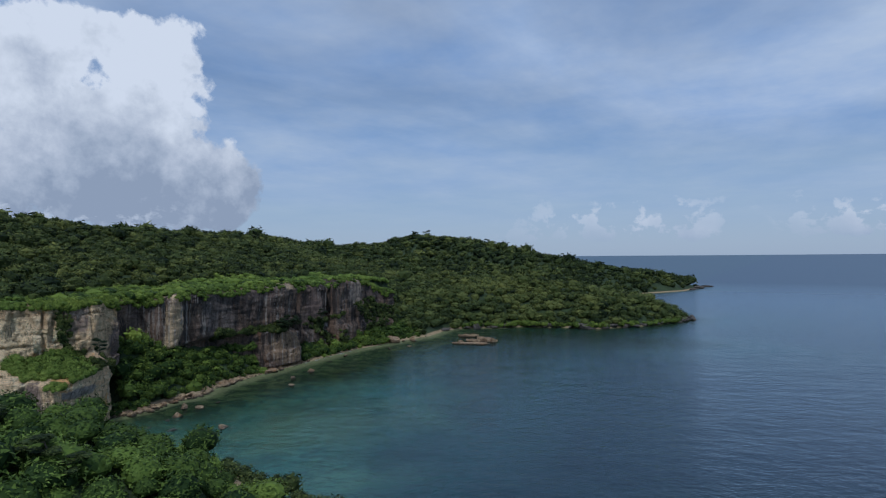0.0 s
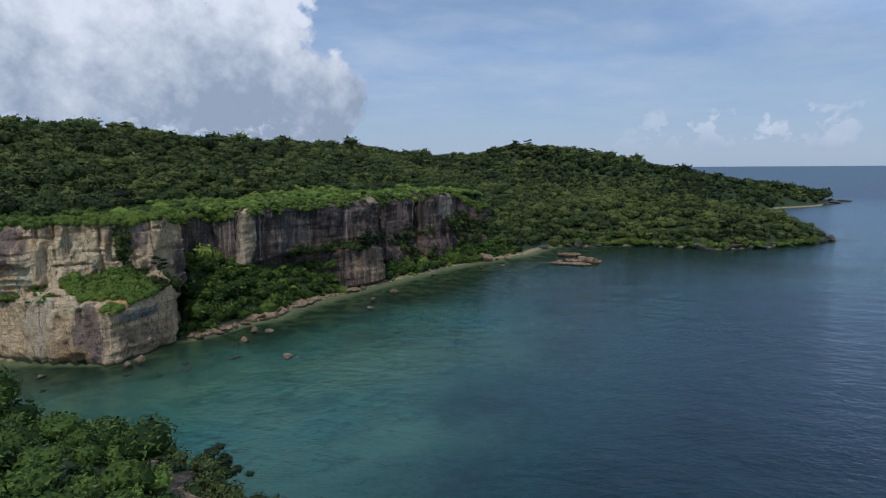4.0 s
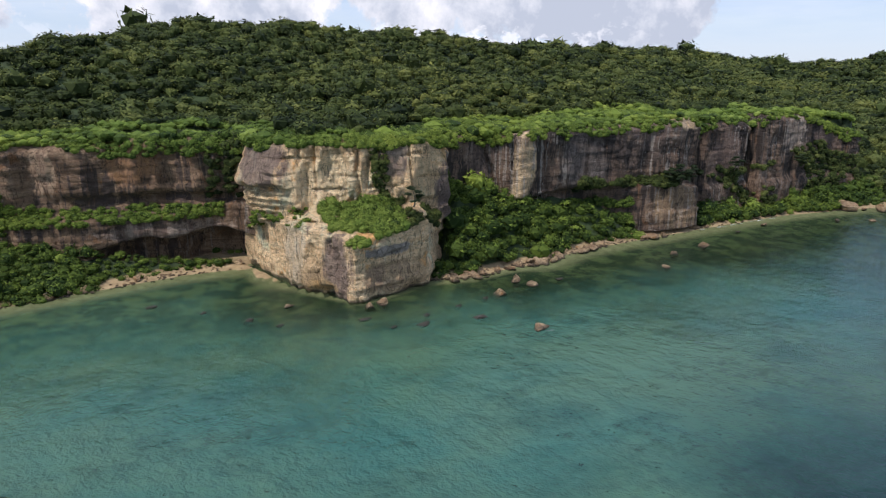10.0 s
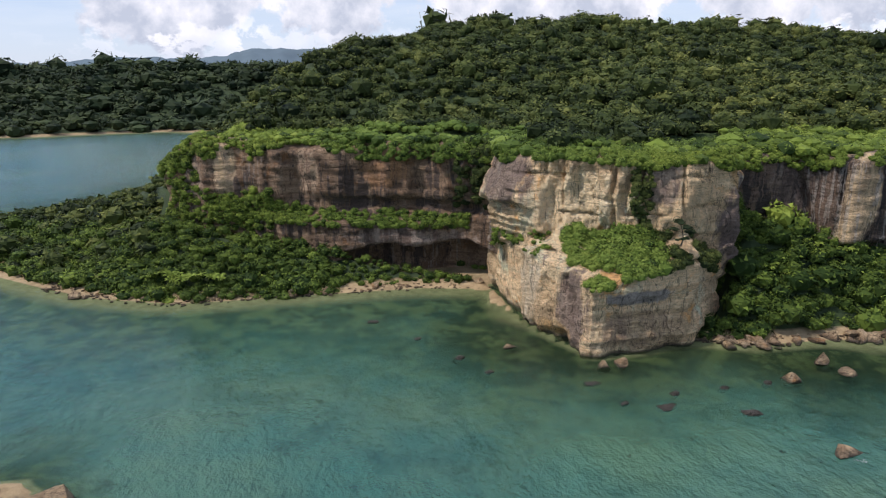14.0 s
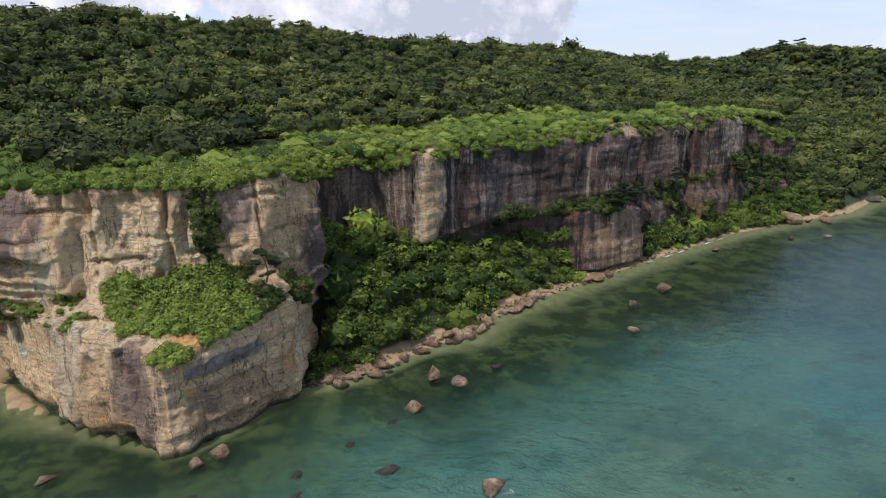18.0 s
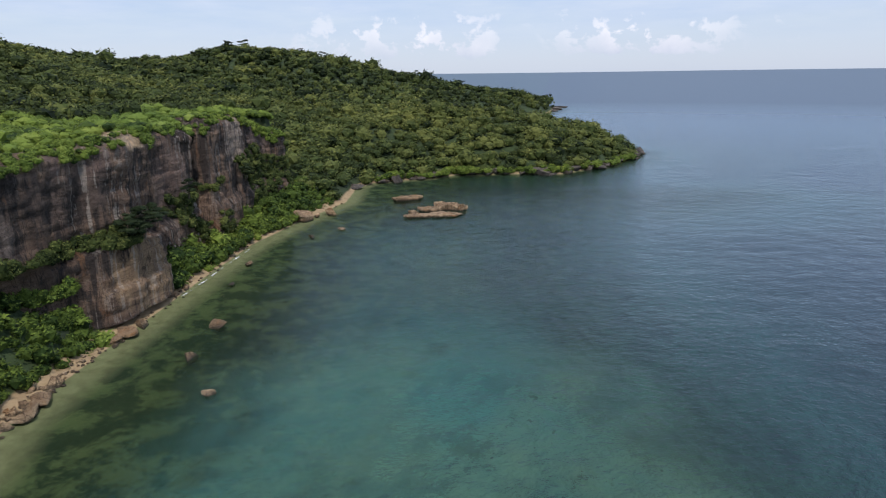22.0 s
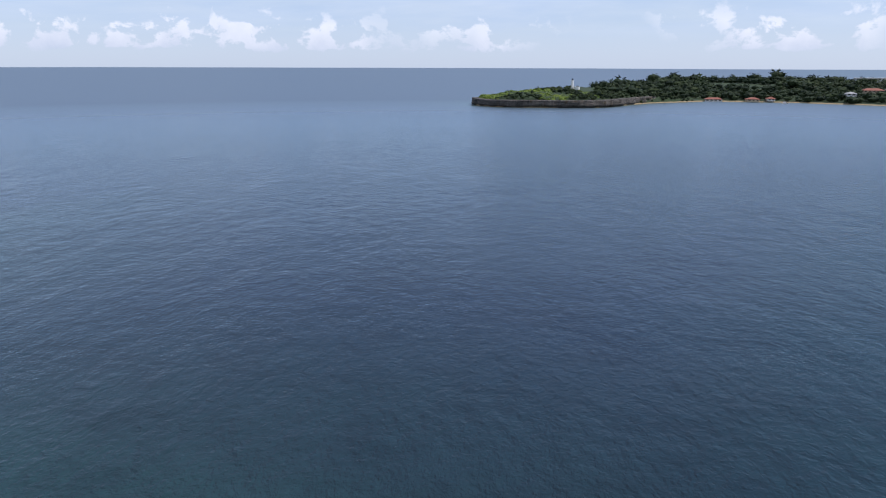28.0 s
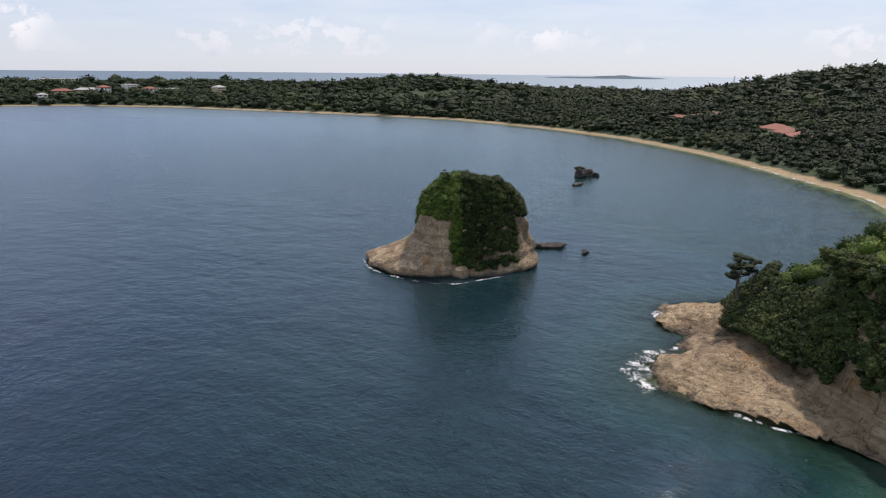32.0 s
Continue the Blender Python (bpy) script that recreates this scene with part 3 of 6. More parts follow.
def land(x, y):
    """Height of the ground or of the sea bed, the depth of water, and how sandy the bed is."""
    x, y = np.asarray(x, float), np.asarray(y, float)
    d1, d2 = signed_dist(SHORE_MAIN, x, y), signed_dist(SHORE_SOUTH, x, y)
    up = signed_dist(UPPER, x, y)
    head = signed_dist(HEAD_FOOT, x, y)
    rough = fnoise(x / 14, y / 14, 0, 3, 5)
    # main land
    talus = np.minimum(0.22 * d1, 0.6) + np.clip((d1 - 3) * (0.42 + 0.85 * sstep(44, 50, x) * sstep(104, 92, x)), 0, 8 + 3.5 * sstep(44, 50, x) * sstep(104, 92, x) + 3.5 * sstep(44, 50, x) * sstep(74, 58, x)) + 0.4 * rough * sstep(2, 8, d1)
    spit = sstep(-58, -80, x) * sstep(240, 175, y)
    talus = talus * (1 - 0.55 * spit)
    plateau = 26.6 + 1.2 * np.clip(up / 12, 0, 1) + rough
    plateau = plateau * (1 - sstep(-48, -72, x) * sstep(290, 200, y) * 0.35)
    slope = np.minimum(0.9 * d1, 2.2) + 16 * (1 - np.exp(-np.clip(d1 - 3, 0, None) / 22)) + 6 * sstep(40, 140, d1)
    east = sstep(196, 225, x)
    nw = sstep(-90, -170, x) * sstep(300, 420, y) 
    hill = hills(HILLS_MAIN, x, y)
    high = (up > np.where((x > -27) & (x < 8), 8.6, 3.2)) & ((head > 4.5) | (x < 3) | (x > 50) | (y > 131))
    top = np.where(high, plateau, np.where((up > -2.5), np.minimum(np.maximum(talus, 0.5), np.where((x > -26) & (x < 12), 0.8, 5.0 + 6.2 * sstep(44, 50, x) * sstep(104, 92, x) + 3.0 * sstep(44, 50, x) * sstep(74, 58, x))), np.where((x > 5) & (x < 12), np.minimum(talus, 0.8), talus)))
    wet = sstep(-1.6, 0.8, head) * ~high
    top = top * (1 - wet) - 0.9 * wet
    top = top * (1 - east) + slope * east
    top = top * (1 - nw) + np.minimum(0.05 * d1, 5) * nw
    h1 = top + 2.4 * vnoise(x / 23, y / 23, 0, 55) * sstep(10, 32, np.where(x > 200, d1, up)) + hill * sstep(1, 50, np.where(x > 200, d1, np.maximum(up, nw * d1)))
    # southern land
    low = np.minimum(0.12 * d2, 1.4) + 5 * sstep(6, 60, d2) + 1.5 * rough * sstep(10, 40, d2)
    prom = sstep(-75, -50, x) * sstep(-70, -40, y)
    pu = signed_dist(PROM_UPPER, x, y)
    prom_h = np.where(pu > 2.5, 5.5 + 12.5 * sstep(-30, 6, y) - 10.5 * sstep(24, 46, y) + 1.5 * sstep(3, 12, pu) + 0.8 * rough, np.minimum(0.5 * d2, 0.4))
    cape = sstep(100, 190, x) * 7 * sstep(1, 8, d2)
    h2 = low * (1 - prom) + prom_h * prom + cape + hills(HILLS_SOUTH, x, y) * sstep(3, 16, d2)
    out1, out2 = np.clip(-d1, 0, None), np.clip(-d2, 0, None)
    out = np.minimum(out1, out2)
    deep1 = 0.06 * np.clip(out1, 0, 30) + 0.02 * np.clip(out1 - 30, 0, 40) + 0.22 * np.clip(out1 - 66, 0, 130)
    steep = sstep(-75, -45, x) * sstep(75, 45, y)
    deep2 = (0.16 + 0.55 * steep) * np.clip(out2, 0, 16) + (0.05 + 0.10 * steep) * np.clip(out2 - 16, 0, 200)
    deep1 = deep1 * (1 + 5 * sstep(225, 275, x)) + 0.10 * np.clip(out1, 0, 6) * sstep(64, 54, x) * sstep(6, 16, x)
    deep2 = np.minimum(deep2, 11.5 + 12.5 * sstep(40, 100, x - 0.25 * y))
    bed = -np.minimum(deep1, deep2) - 0.12 * sstep(0, 1.5, out)
    h = np.where((d1 > 0) | (up > 0), h1, np.where(d2 > 0, h2, bed))
    # pale sand between the weed of the shore and the reef edge
    start = 14 - 7 * sstep(52, 40, x)
    sand = sstep(0, 20, out1 - start + 7 * fnoise(x / 30, y / 30, 0, 3, 61)) * sstep(98, 62, out1 + 14 * fnoise(x / 26, y / 26, 0, 3, 62)) * (0.30 * sstep(215, 150, x) * sstep(66, 44, out1) + 0.62 * sstep(128, 88, x) + 0.28 * sstep(60, 30, x)) * sstep(-230, -120, x)
    sand = sand * np.where(x > 20, sstep(-10, 10, y - 12 - 0.42 * (x - 40) + 8 * fnoise(x / 14, y / 14, 0, 3, 63)), 1.0)
    sand = np.maximum(sand, 1.0 * sstep(15, -20, x) * sstep(20, 50, y) * sstep(1, 6, out))
    return h, np.clip(-bed, 0, 40), sand


def spaced(rows):
    """Grid lines from (start, end, step) rows."""
    return np.unique(np.concatenate([np.arange(a, b, s) for a, b, s in rows] + [np.array([rows[-1][1]])]))


def build_ground():
    gx = spaced([(-4700, -1500, 160), (-1500, -500, 40), (-500, -110, 12), (-110, -30, 2.5), (-30, 60, 1.25), (60, 250, 2.5), (250, 380, 5), (380, 800, 12), (800, 1600, 50), (1600, 4700, 160)])
    gy = spaced([(-4700, -1500, 160), (-1500, -850, 50), (-850, -120, 12), (-120, 90, 2.5), (90, 132, 1.25), (132, 150, 2.5), (150, 320, 6), (320, 700, 14), (700, 1600, 50), (1600, 4700, 120)])
    x, y = np.meshgrid(gx, gy)
    h, depth, sand = land(x, y)
    nx, ny = len(gx), len(gy)
    idx = np.arange(nx * ny).reshape(ny, nx)
    f = np.stack([idx[:-1, :-1], idx[:-1, 1:], idx[1:, 1:], idx[1:, :-1]], -1).reshape(-1, 4)
    me = mesh_of("ground", np.stack([x, y, h], -1).reshape(-1, 3), f, M_GROUND)
    thing("ground", me, "sandy sea bed and shore rising to wooded green hills", "ground", "structure")
    # water: the same lines, without those well inland
    r = np.hypot(x, y)
    lift = 22.0 * np.clip((r - 1800) / 3000, 0, 1) ** 2
    keep = (h < 1.5)
    fk = keep.ravel()[f].any(1)
    used = np.unique(f[fk])
    remap = np.full(nx * ny, -1)
    remap[used] = np.arange(len(used))
    v = np.stack([x, y, lift], -1).reshape(-1, 3)[used]
    me = mesh_of("sea", v, remap[f[fk]], M_WATER, True, {"depth": depth.ravel()[used], "sand": sand.ravel()[used]})
    thing("water", me, "rippled sea, turquoise over the shallows and deep blue offshore", "sea", "structure")


build_ground()


FACES = {}


def cliff(name, line, mat, z0, z1, profile, label, flute=1.0, seed=0, step=0.9, dz=0.8):
    """A rock face swept along its foot line. profile(s, z, x) gives how far the face stands out."""
    pts = catmull(line, step)
    tan = np.gradient(pts[:, :2], axis=0)
    tan /= np.linalg.norm(tan, axis=1)[:, None] + 1e-9
    nor = np.stack([tan[:, 1], -tan[:, 0]], 1)
    s = np.concatenate([[0], np.cumsum(np.hypot(*np.diff(pts[:, :2], axis=0).T))])
    top = z1(pts[:, 0], s) if callable(z1) else np.full(len(s), z1)
    nz = int(30 / dz)
    w = np.linspace(0, 1, nz + 1)[None, :]
    z = z0 + (top[:, None] - z0) * w
    S, X, Y = s[:, None] + 0 * z, pts[:, 0][:, None] + 0 * z, pts[:, 1][:, None] + 0 * z
    out = profile(S, z, X)
    crease = 1.1 * np.abs(vnoise(S / 4.4, z / 14, 0, seed + 7)) + 0.45 * np.abs(vnoise(S / 1.7, z / 6, 0, seed + 8)) - 0.5
    out = out + flute * (crease + 1.2 * vnoise(S / 7, z / 16, 0, seed) + 0.55 * vnoise(S / 2.6, z / 9, 0, seed + 1) + 0.30 * vnoise(S / 6, z / 1.3, 0, seed + 2) + 0.22 * vnoise(S / 1.1, z / 2.2, 0, seed + 3))
    # beds and joints: each block stands in or out a little
    zb = z / 1.5 + 0.35 * vnoise(S / 9, z / 5, 0, seed + 4)
    bed = np.floor(zb).astype(np.int64)
    joint = np.floor(S / 3.2 + 0.6 * _hash(bed, 0 * bed, 0 * bed, seed) * 3 + 0.3 * vnoise(S / 3, z / 3, 0, seed + 5)).astype(np.int64)
    soft = sstep(0.0, 0.22, zb - bed) * sstep(1.0, 0.86, zb - bed)
    out = out + flute * (0.42 * (_hash(bed, joint, 0 * bed, seed + 6) - 0.5) * soft - 0.28 * (1 - soft) + 0.12 * vnoise(S / 0.5, z / 0.6, 0, seed + 9))
    out = out - 2.0 * sstep(0.93, 1.0, w) ** 2
    P = np.stack([X + nor[:, 0][:, None] * out, Y + nor[:, 1][:, None] * out, z], -1)
    # a cap that runs back under the turf, so that the face has thickness
    cap = P[:, -1].copy()
    cap[:, :2] -= nor * 9
    cap[:, 2] -= 0.6
    foot = cap.copy()
    foot[:, 2] = z0
    P = np.concatenate([P, cap[:, None], foot[:, None]], 1)
    a, b = P.shape[:2]
    idx = np.arange(a * b).reshape(a, b)
    f = np.stack([idx[:-1, :-1], idx[1:, :-1], idx[1:, 1:], idx[:-1, 1:]], -1).reshape(-1, 4)
    me = mesh_of(name, P.reshape(-1, 3), f, mat)
    FACES[name] = (P[:, :-2], nor)
    return thing(name, me, label, "cliff", "structure"), P


def west_profile(s, z, x):
    ledge = 3.2 * sstep(13.0, 11.0, z) * sstep(-45, -30, x) * sstep(2, -8, x)
    arch = 5.2 + 2.6 * np.exp(-((x - 1) / 7.0) ** 2) + 1.4 * np.exp(-((x + 13) / 4.5) ** 2)
    cave = -6.0 * sstep(arch + 0.9, arch - 0.6, z) * sstep(-24, -17, x)
    lip = -1.6 * sstep(16.5, 15.5, z) * sstep(13.0, 14.5, z) * sstep(-32, -15, x)
    rib = 1.1 * (np.abs(np.sin(s / 4.3 + 0.4 * np.sin(s))) ** 4) * sstep(14, 18, z)
    return ledge + cave + lip + rib


def east_top(x):
    """Height of the cliff edge: a long level brow, a nose, then towers with gullies between."""
    return np.interp(x, [40, 60, 80, 100, 110, 117, 121, 128, 131, 146, 148.5, 151, 154, 172, 186, 203], [27.6, 27.0, 28.0, 27.6, 28.8, 29.4, 25.0, 25.0, 27.4, 27.2, 24.8, 25.2, 28.8, 28.4, 25.5, 20.0])


def east_profile(s, z, x):
    over = 2.6 * sstep(11.8, 13.4, z - 0.5 * np.sin(x / 6)) * sstep(60, 66, x) * sstep(106, 98, x) + 1.4 * sstep(60, 52, x)
    ped = 4.4 * sstep(14.2, 12.0, z + 1.0 * np.sin(x / 3)) * sstep(88, 104, x) * sstep(120.5, 118.5, x) + 1.0 * sstep(6.4, 6.0, z) * sstep(101, 105, x) * sstep(120, 118, x) - 2.2 * sstep(1.4, 0.3, z) * sstep(100, 104, x)
    nose = 3.0 * sstep(98, 110, x) * sstep(120.5, 118, x) * sstep(13, 16, z)
    gully = -5.5 * sstep(119.5, 121.5, x) * sstep(129.5, 127.0, x) - 4.0 * sstep(147.2, 148.4, x) * sstep(152.4, 151.0, x)
    tower = 1.6 * sstep(129, 130.5, x) * sstep(148, 147, x) + 2.0 * sstep(151.5, 153, x) * sstep(178, 172, x) + 1.5 * sstep(11, 8, z) * sstep(129, 133, x)
    crack = -1.6 * np.exp(-((x - 57.5 - 0.35 * (27 - z)) / 0.5) ** 2) - 1.2 * np.exp(-((x - 75.5 + 0.1 * z) / 0.5) ** 2) - 1.0 * np.exp(-((x - 64.5) / 0.35) ** 2)
    return over + ped + nose + gully + tower + crack


def prom_profile(s, z, x):
    return 1.2 * sstep(5, 2, z) + 4.6 * sstep(17, 7, z) * sstep(25, 33, s) * sstep(60, 50, s) - 1.0 * sstep(9, 12, z) + 0.8 * np.sin(s / 6)


cliff("cliff_west", CLIFF_WEST, M_ROCK_BROWN, -1.0, lambda x, s: 27.2 + 0.6 * np.sin(s / 9) - 6 * sstep(-56, -66, x), west_profile, "brown streaked sandstone cliff with a shallow cave at its foot", 0.8, 3, 0.45, 0.4)
cliff("cliff_east", CLIFF_EAST, M_ROCK_DARK, -1.0, lambda x, s: east_top(x) + 0.3 * np.sin(s / 4), east_profile, "dark sandstone cliff streaked black and white above the beach", 0.62, 21, 0.45, 0.4)
cliff("cliff_promontory", PROM_LINE, M_ROCK_LEDGE, -1.0, lambda x, s: 6.5 + 11.5 * sstep(0, 46, s) - 10.5 * sstep(64, 88, s) + 0.5 * np.sin(s / 5), prom_profile, "tan sandstone cliff of a promontory topped with shrubs", 0.9, 33, 0.4, 0.6)


def headland():
    """Two tiers of planed faces: a lower block with a sharp corner, a sloping ledge, and a wall set back above it."""
    rows = np.array(HEAD_ROWS)
    seg = np.concatenate([[0], np.cumsum(np.hypot(*np.diff(rows[:, :2], axis=0).T))])
    s = np.unique(np.concatenate([np.arange(0, seg[-1], 0.27), seg]))
    R = np.stack([np.interp(s, seg, rows[:, k]) for k in range(6)], -1)
    def normal(p, q=9):
        t = np.gradient(p, axis=0)
        t /= np.linalg.norm(t, axis=1)[:, None] + 1e-9
        n = np.stack([t[:, 1], -t[:, 0]], 1)
        n = np.stack([np.convolve(np.pad(n[:, k], q // 2, "edge"), np.ones(q) / q, "valid") for k in (0, 1)], 1)
        return n / (np.linalg.norm(n, axis=1)[:, None] + 1e-9)
    n0, n1 = normal(R[:, :2], 5), normal(R[:, 2:4], 15)
    top = 28.2 + 0.5 * vnoise(s / 5, 0 * s, 0, 3) - 2.0 * sstep(58, 66, s)
    lo, mid, hi = 40, 14, 62
    S = s[:, None]
    a, b, c = np.linspace(0, 1, lo + 1)[None, :], np.linspace(0, 1, mid + 2)[None, 1:-1], np.linspace(0, 1, hi + 1)[None, :]
    zl, zb = R[:, 4:5] + 0.5 * vnoise(S / 2.2, 0 * S, 0, 5), R[:, 5:6] + 1.3 * vnoise(S / 3.0, 0 * S, 0, 6)
    Z = np.concatenate([-1 + (zl + 1) * a, zl + (zb - zl) * b, zb + (top[:, None] - zb) * c], 1)
    k = np.concatenate([0.03 * a, 0.03 + 0.97 * b, 1 + 0 * c], 1) + 0 * S
    SS = S + 0 * Z
    up = np.concatenate([0 * a, b, 1 + 0 * c], 1) + 0 * S
    facet0 = lambda a, b, sd: np.round(3 * vnoise(a, b, 0, sd)) / 3
    # lower tier: beds that step in and out, a notch at the water, hollows left of the corner
    bed = Z / 0.95 + 0.4 * vnoise(SS / 10, Z / 6, 0, 7)
    ib = np.floor(bed).astype(np.int64)
    fr = bed - ib
    east = sstep(seg[5] - 1.0, seg[5] + 1.0, SS)
    low = (0.10 + 0.34 * east) * (_hash(ib, 0 * ib, 0 * ib, 8) - 0.5) * sstep(0, 0.15, fr) * sstep(1, 0.85, fr) - 0.09 * (1 - sstep(0, 0.12, fr))
    low = low - 1.1 * sstep(1.5, 0.2, Z) * (0.5 + 0.5 * vnoise(SS / 3.0, 0 * Z, 0, 9)) - 1.6 * np.exp(-((SS - seg[5] + 7.5) / 1.2) ** 2) * sstep(2.4, 1.0, Z)
    low = low + (1.0 * np.abs(vnoise(SS / 3.6, Z / 20, 0, 10)) + 0.45 * np.abs(vnoise(SS / 1.4, Z / 7, 0, 11)) - 0.6) * (1 - 0.55 * east)
    low = low - 1.3 * sstep(1, 0.3, np.hypot((SS - seg[4] + 1.5) / 1.5, (Z - 7.5) / 3.0)) - 0.9 * sstep(1, 0.3, np.hypot((SS - seg[4] - 3.0) / 1.2, (Z - 9.5) / 2.2))
    low = low + 0.30 * facet0(SS / 1.5, Z / 2.0, 21) * (1 - 0.4 * east) + 0.16 * facet0(SS / 0.7, Z / 0.8, 22)
    low = low + 0.45 * sstep(7.1, 7.4, Z - 0.06 * (SS - seg[5])) * east + 0.3 * sstep(4.2, 3.9, Z) * east
    low = low - 0.5 * np.exp(-((Z - 5.6 - 0.08 * SS + 1.2) / 0.35) ** 2) * east + 0.35 * vnoise(SS / 6, Z / 6, 0, 12)
    # upper tier: broad columns, runnels between them, thin beds, a deep cleft full of plants
    warp = SS + 0.9 * vnoise(SS / 5, Z / 5, 0, 13)
    facet = lambda a, b, sd: np.round(3 * vnoise(a, b, 0, sd)) / 3 * 0.55 + 0.45 * vnoise(a, b, 0, sd)
    fade = sstep(28.5, 25.5, Z)
    col = (1.5 * np.abs(vnoise(warp / 5.2, Z / 22, 0, 14)) + 0.9 * facet(warp / 2.6, Z / 7, 34) + 0.5 * facet(warp / 1.1, Z / 2.4, 35) - 0.7) * fade + 0.25 * facet(warp / 0.6, Z / 0.9, 33)
    notch = np.zeros_like(Z)
    for at, tilt, deep, sd in ((24.4, 0.02, 0.5, 36), (21.3, -0.02, 0.7, 37), (18.6, 0.03, 0.8, 38), (16.6, -0.02, 0.6, 39)):
        notch = notch - deep * np.exp(-((Z - at - tilt * (SS - 25) - 0.35 * vnoise(SS / 3, 0 * Z, 0, sd)) / 0.28) ** 2) * sstep(-0.1, 0.5, vnoise(SS / 4.5, Z / 6, 0, sd + 10))
    thin = Z / 0.62 + 0.5 * vnoise(SS / 8, Z / 5, 0, 15)
    it = np.floor(thin).astype(np.int64)
    high = 0.85 * vnoise(SS / 8, Z / 11, 0, 30) + (0.9 + 0.3 * vnoise(SS / 9, 0 * Z, 0, 31)) * col * (0.45 + 0.55 * sstep(seg[2], seg[3], SS)) * (1 - 0.45 * sstep(seg[6], seg[7], SS)) + 0.16 * (_hash(it, np.floor(SS / 4.1).astype(np.int64), 0 * it, 16) - 0.5) - 0.07 * (1 - sstep(0, 0.2, thin - it)) + 0.5 * vnoise(SS / 5, Z / 7, 0, 17) + 0.22 * vnoise(SS / 1.2, Z / 2.5, 0, 18) + notch
    for at, wd, dp in ((seg[5] - 0.8, 0.55, 1.6), (seg[5] + 4.6, 0.4, 1.2), (seg[6] + 3.4, 0.3, 0.9), (seg[4] - 2.0, 0.3, 0.8), (seg[3] + 1.5, 0.5, 0.6)):
        high = high - dp * np.exp(-((SS - at - 0.25 * vnoise(Z / 2.5, 0 * Z, 0, 19)) / wd) ** 2) * sstep(15, 18, Z)
    high = high - 0.42 * np.clip(Z - 20, 0, 10) * sstep(seg[3] + 2, seg[1], SS) - 0.05 * (Z - 15) - 1.8 * sstep(0.86, 1.0, np.concatenate([0 * a, 0 * b, c], 1) + 0 * S) ** 2 - 1.4 * sstep(0.25, 0.0, np.concatenate([1 + 0 * a, 1 + 0 * b, c], 1) + 0 * S) * sstep(seg[6], seg[7], SS)
    high = high - 1.5 * sstep(1, 0.4, np.hypot((SS - seg[3] - 0.8) / 2.2, (Z - 13.8) / 1.7)) * sstep(seg[3] - 3, seg[3] - 1, SS)
    high = high - (2.2 * sstep(19.6, 18.4, Z - 0.5 * vnoise(SS / 3, 0 * Z, 0, 40)) + 1.6 * sstep(17.0, 11.5, Z) - 0.35 * sstep(0.35, 0.6, (Z / 1.3) % 1.0) * sstep(19, 18, Z)) * sstep(seg[3] + 2.5, seg[2] - 1.0, SS)
    ledge = 1.1 * fnoise(SS / 3, Z / 2, up * 3, 3, 20)
    d = np.where(up <= 0, low, np.where(up >= 1, high, ledge * np.sin(np.pi * up) + low * (1 - up) + high * up))
    N = n0[:, None, :] * (1 - k[..., None]) + n1[:, None, :] * k[..., None]
    P = np.empty(Z.shape + (3,))
    P[..., 0] = R[:, 0:1] * (1 - k) + R[:, 2:3] * k + N[..., 0] * d
    P[..., 1] = R[:, 1:2] * (1 - k) + R[:, 3:4] * k + N[..., 1] * d
    P[..., 2] = Z
    cap = P[:, -1].copy()
    cap[:, :2] -= n1 * 6
    cap[:, 2] -= 1.0
    foot = cap.copy()
    foot[:, 2] = -1
    Q = np.concatenate([P, cap[:, None], foot[:, None]], 1)
    na, nb = Q.shape[:2]
    idx = np.arange(na * nb).reshape(na, nb)
    f = np.stack([idx[:-1, :-1], idx[1:, :-1], idx[1:, 1:], idx[:-1, 1:]], -1).reshape(-1, 4)
    me = mesh_of("cliff_headland", Q.reshape(-1, 3), f, M_ROCK_PALE)
    thing("cliff_headland", me, "pale layered sandstone headland standing in shallow water", "cliff", "structure")
    FACES["cliff_headland"] = (P, n1)
    FACES["ledge"] = (P[:, lo:lo + mid + 6], n1)


headland()


# ---- foliage ----
def unit_ico(sub):
    bm = bmesh.new()
    bmesh.ops.create_icosphere(bm, subdivisions=sub, radius=1.0)
    bm.verts.ensure_lookup_table()
    v = np.array([q.co[:] for q in bm.verts])
    f = np.array([[q.index for q in g.verts] for g in bm.faces])
    bm.free()
    return v, f


ICO1, ICO2, ICO3 = unit_ico(1), unit_ico(2), unit_ico(3)


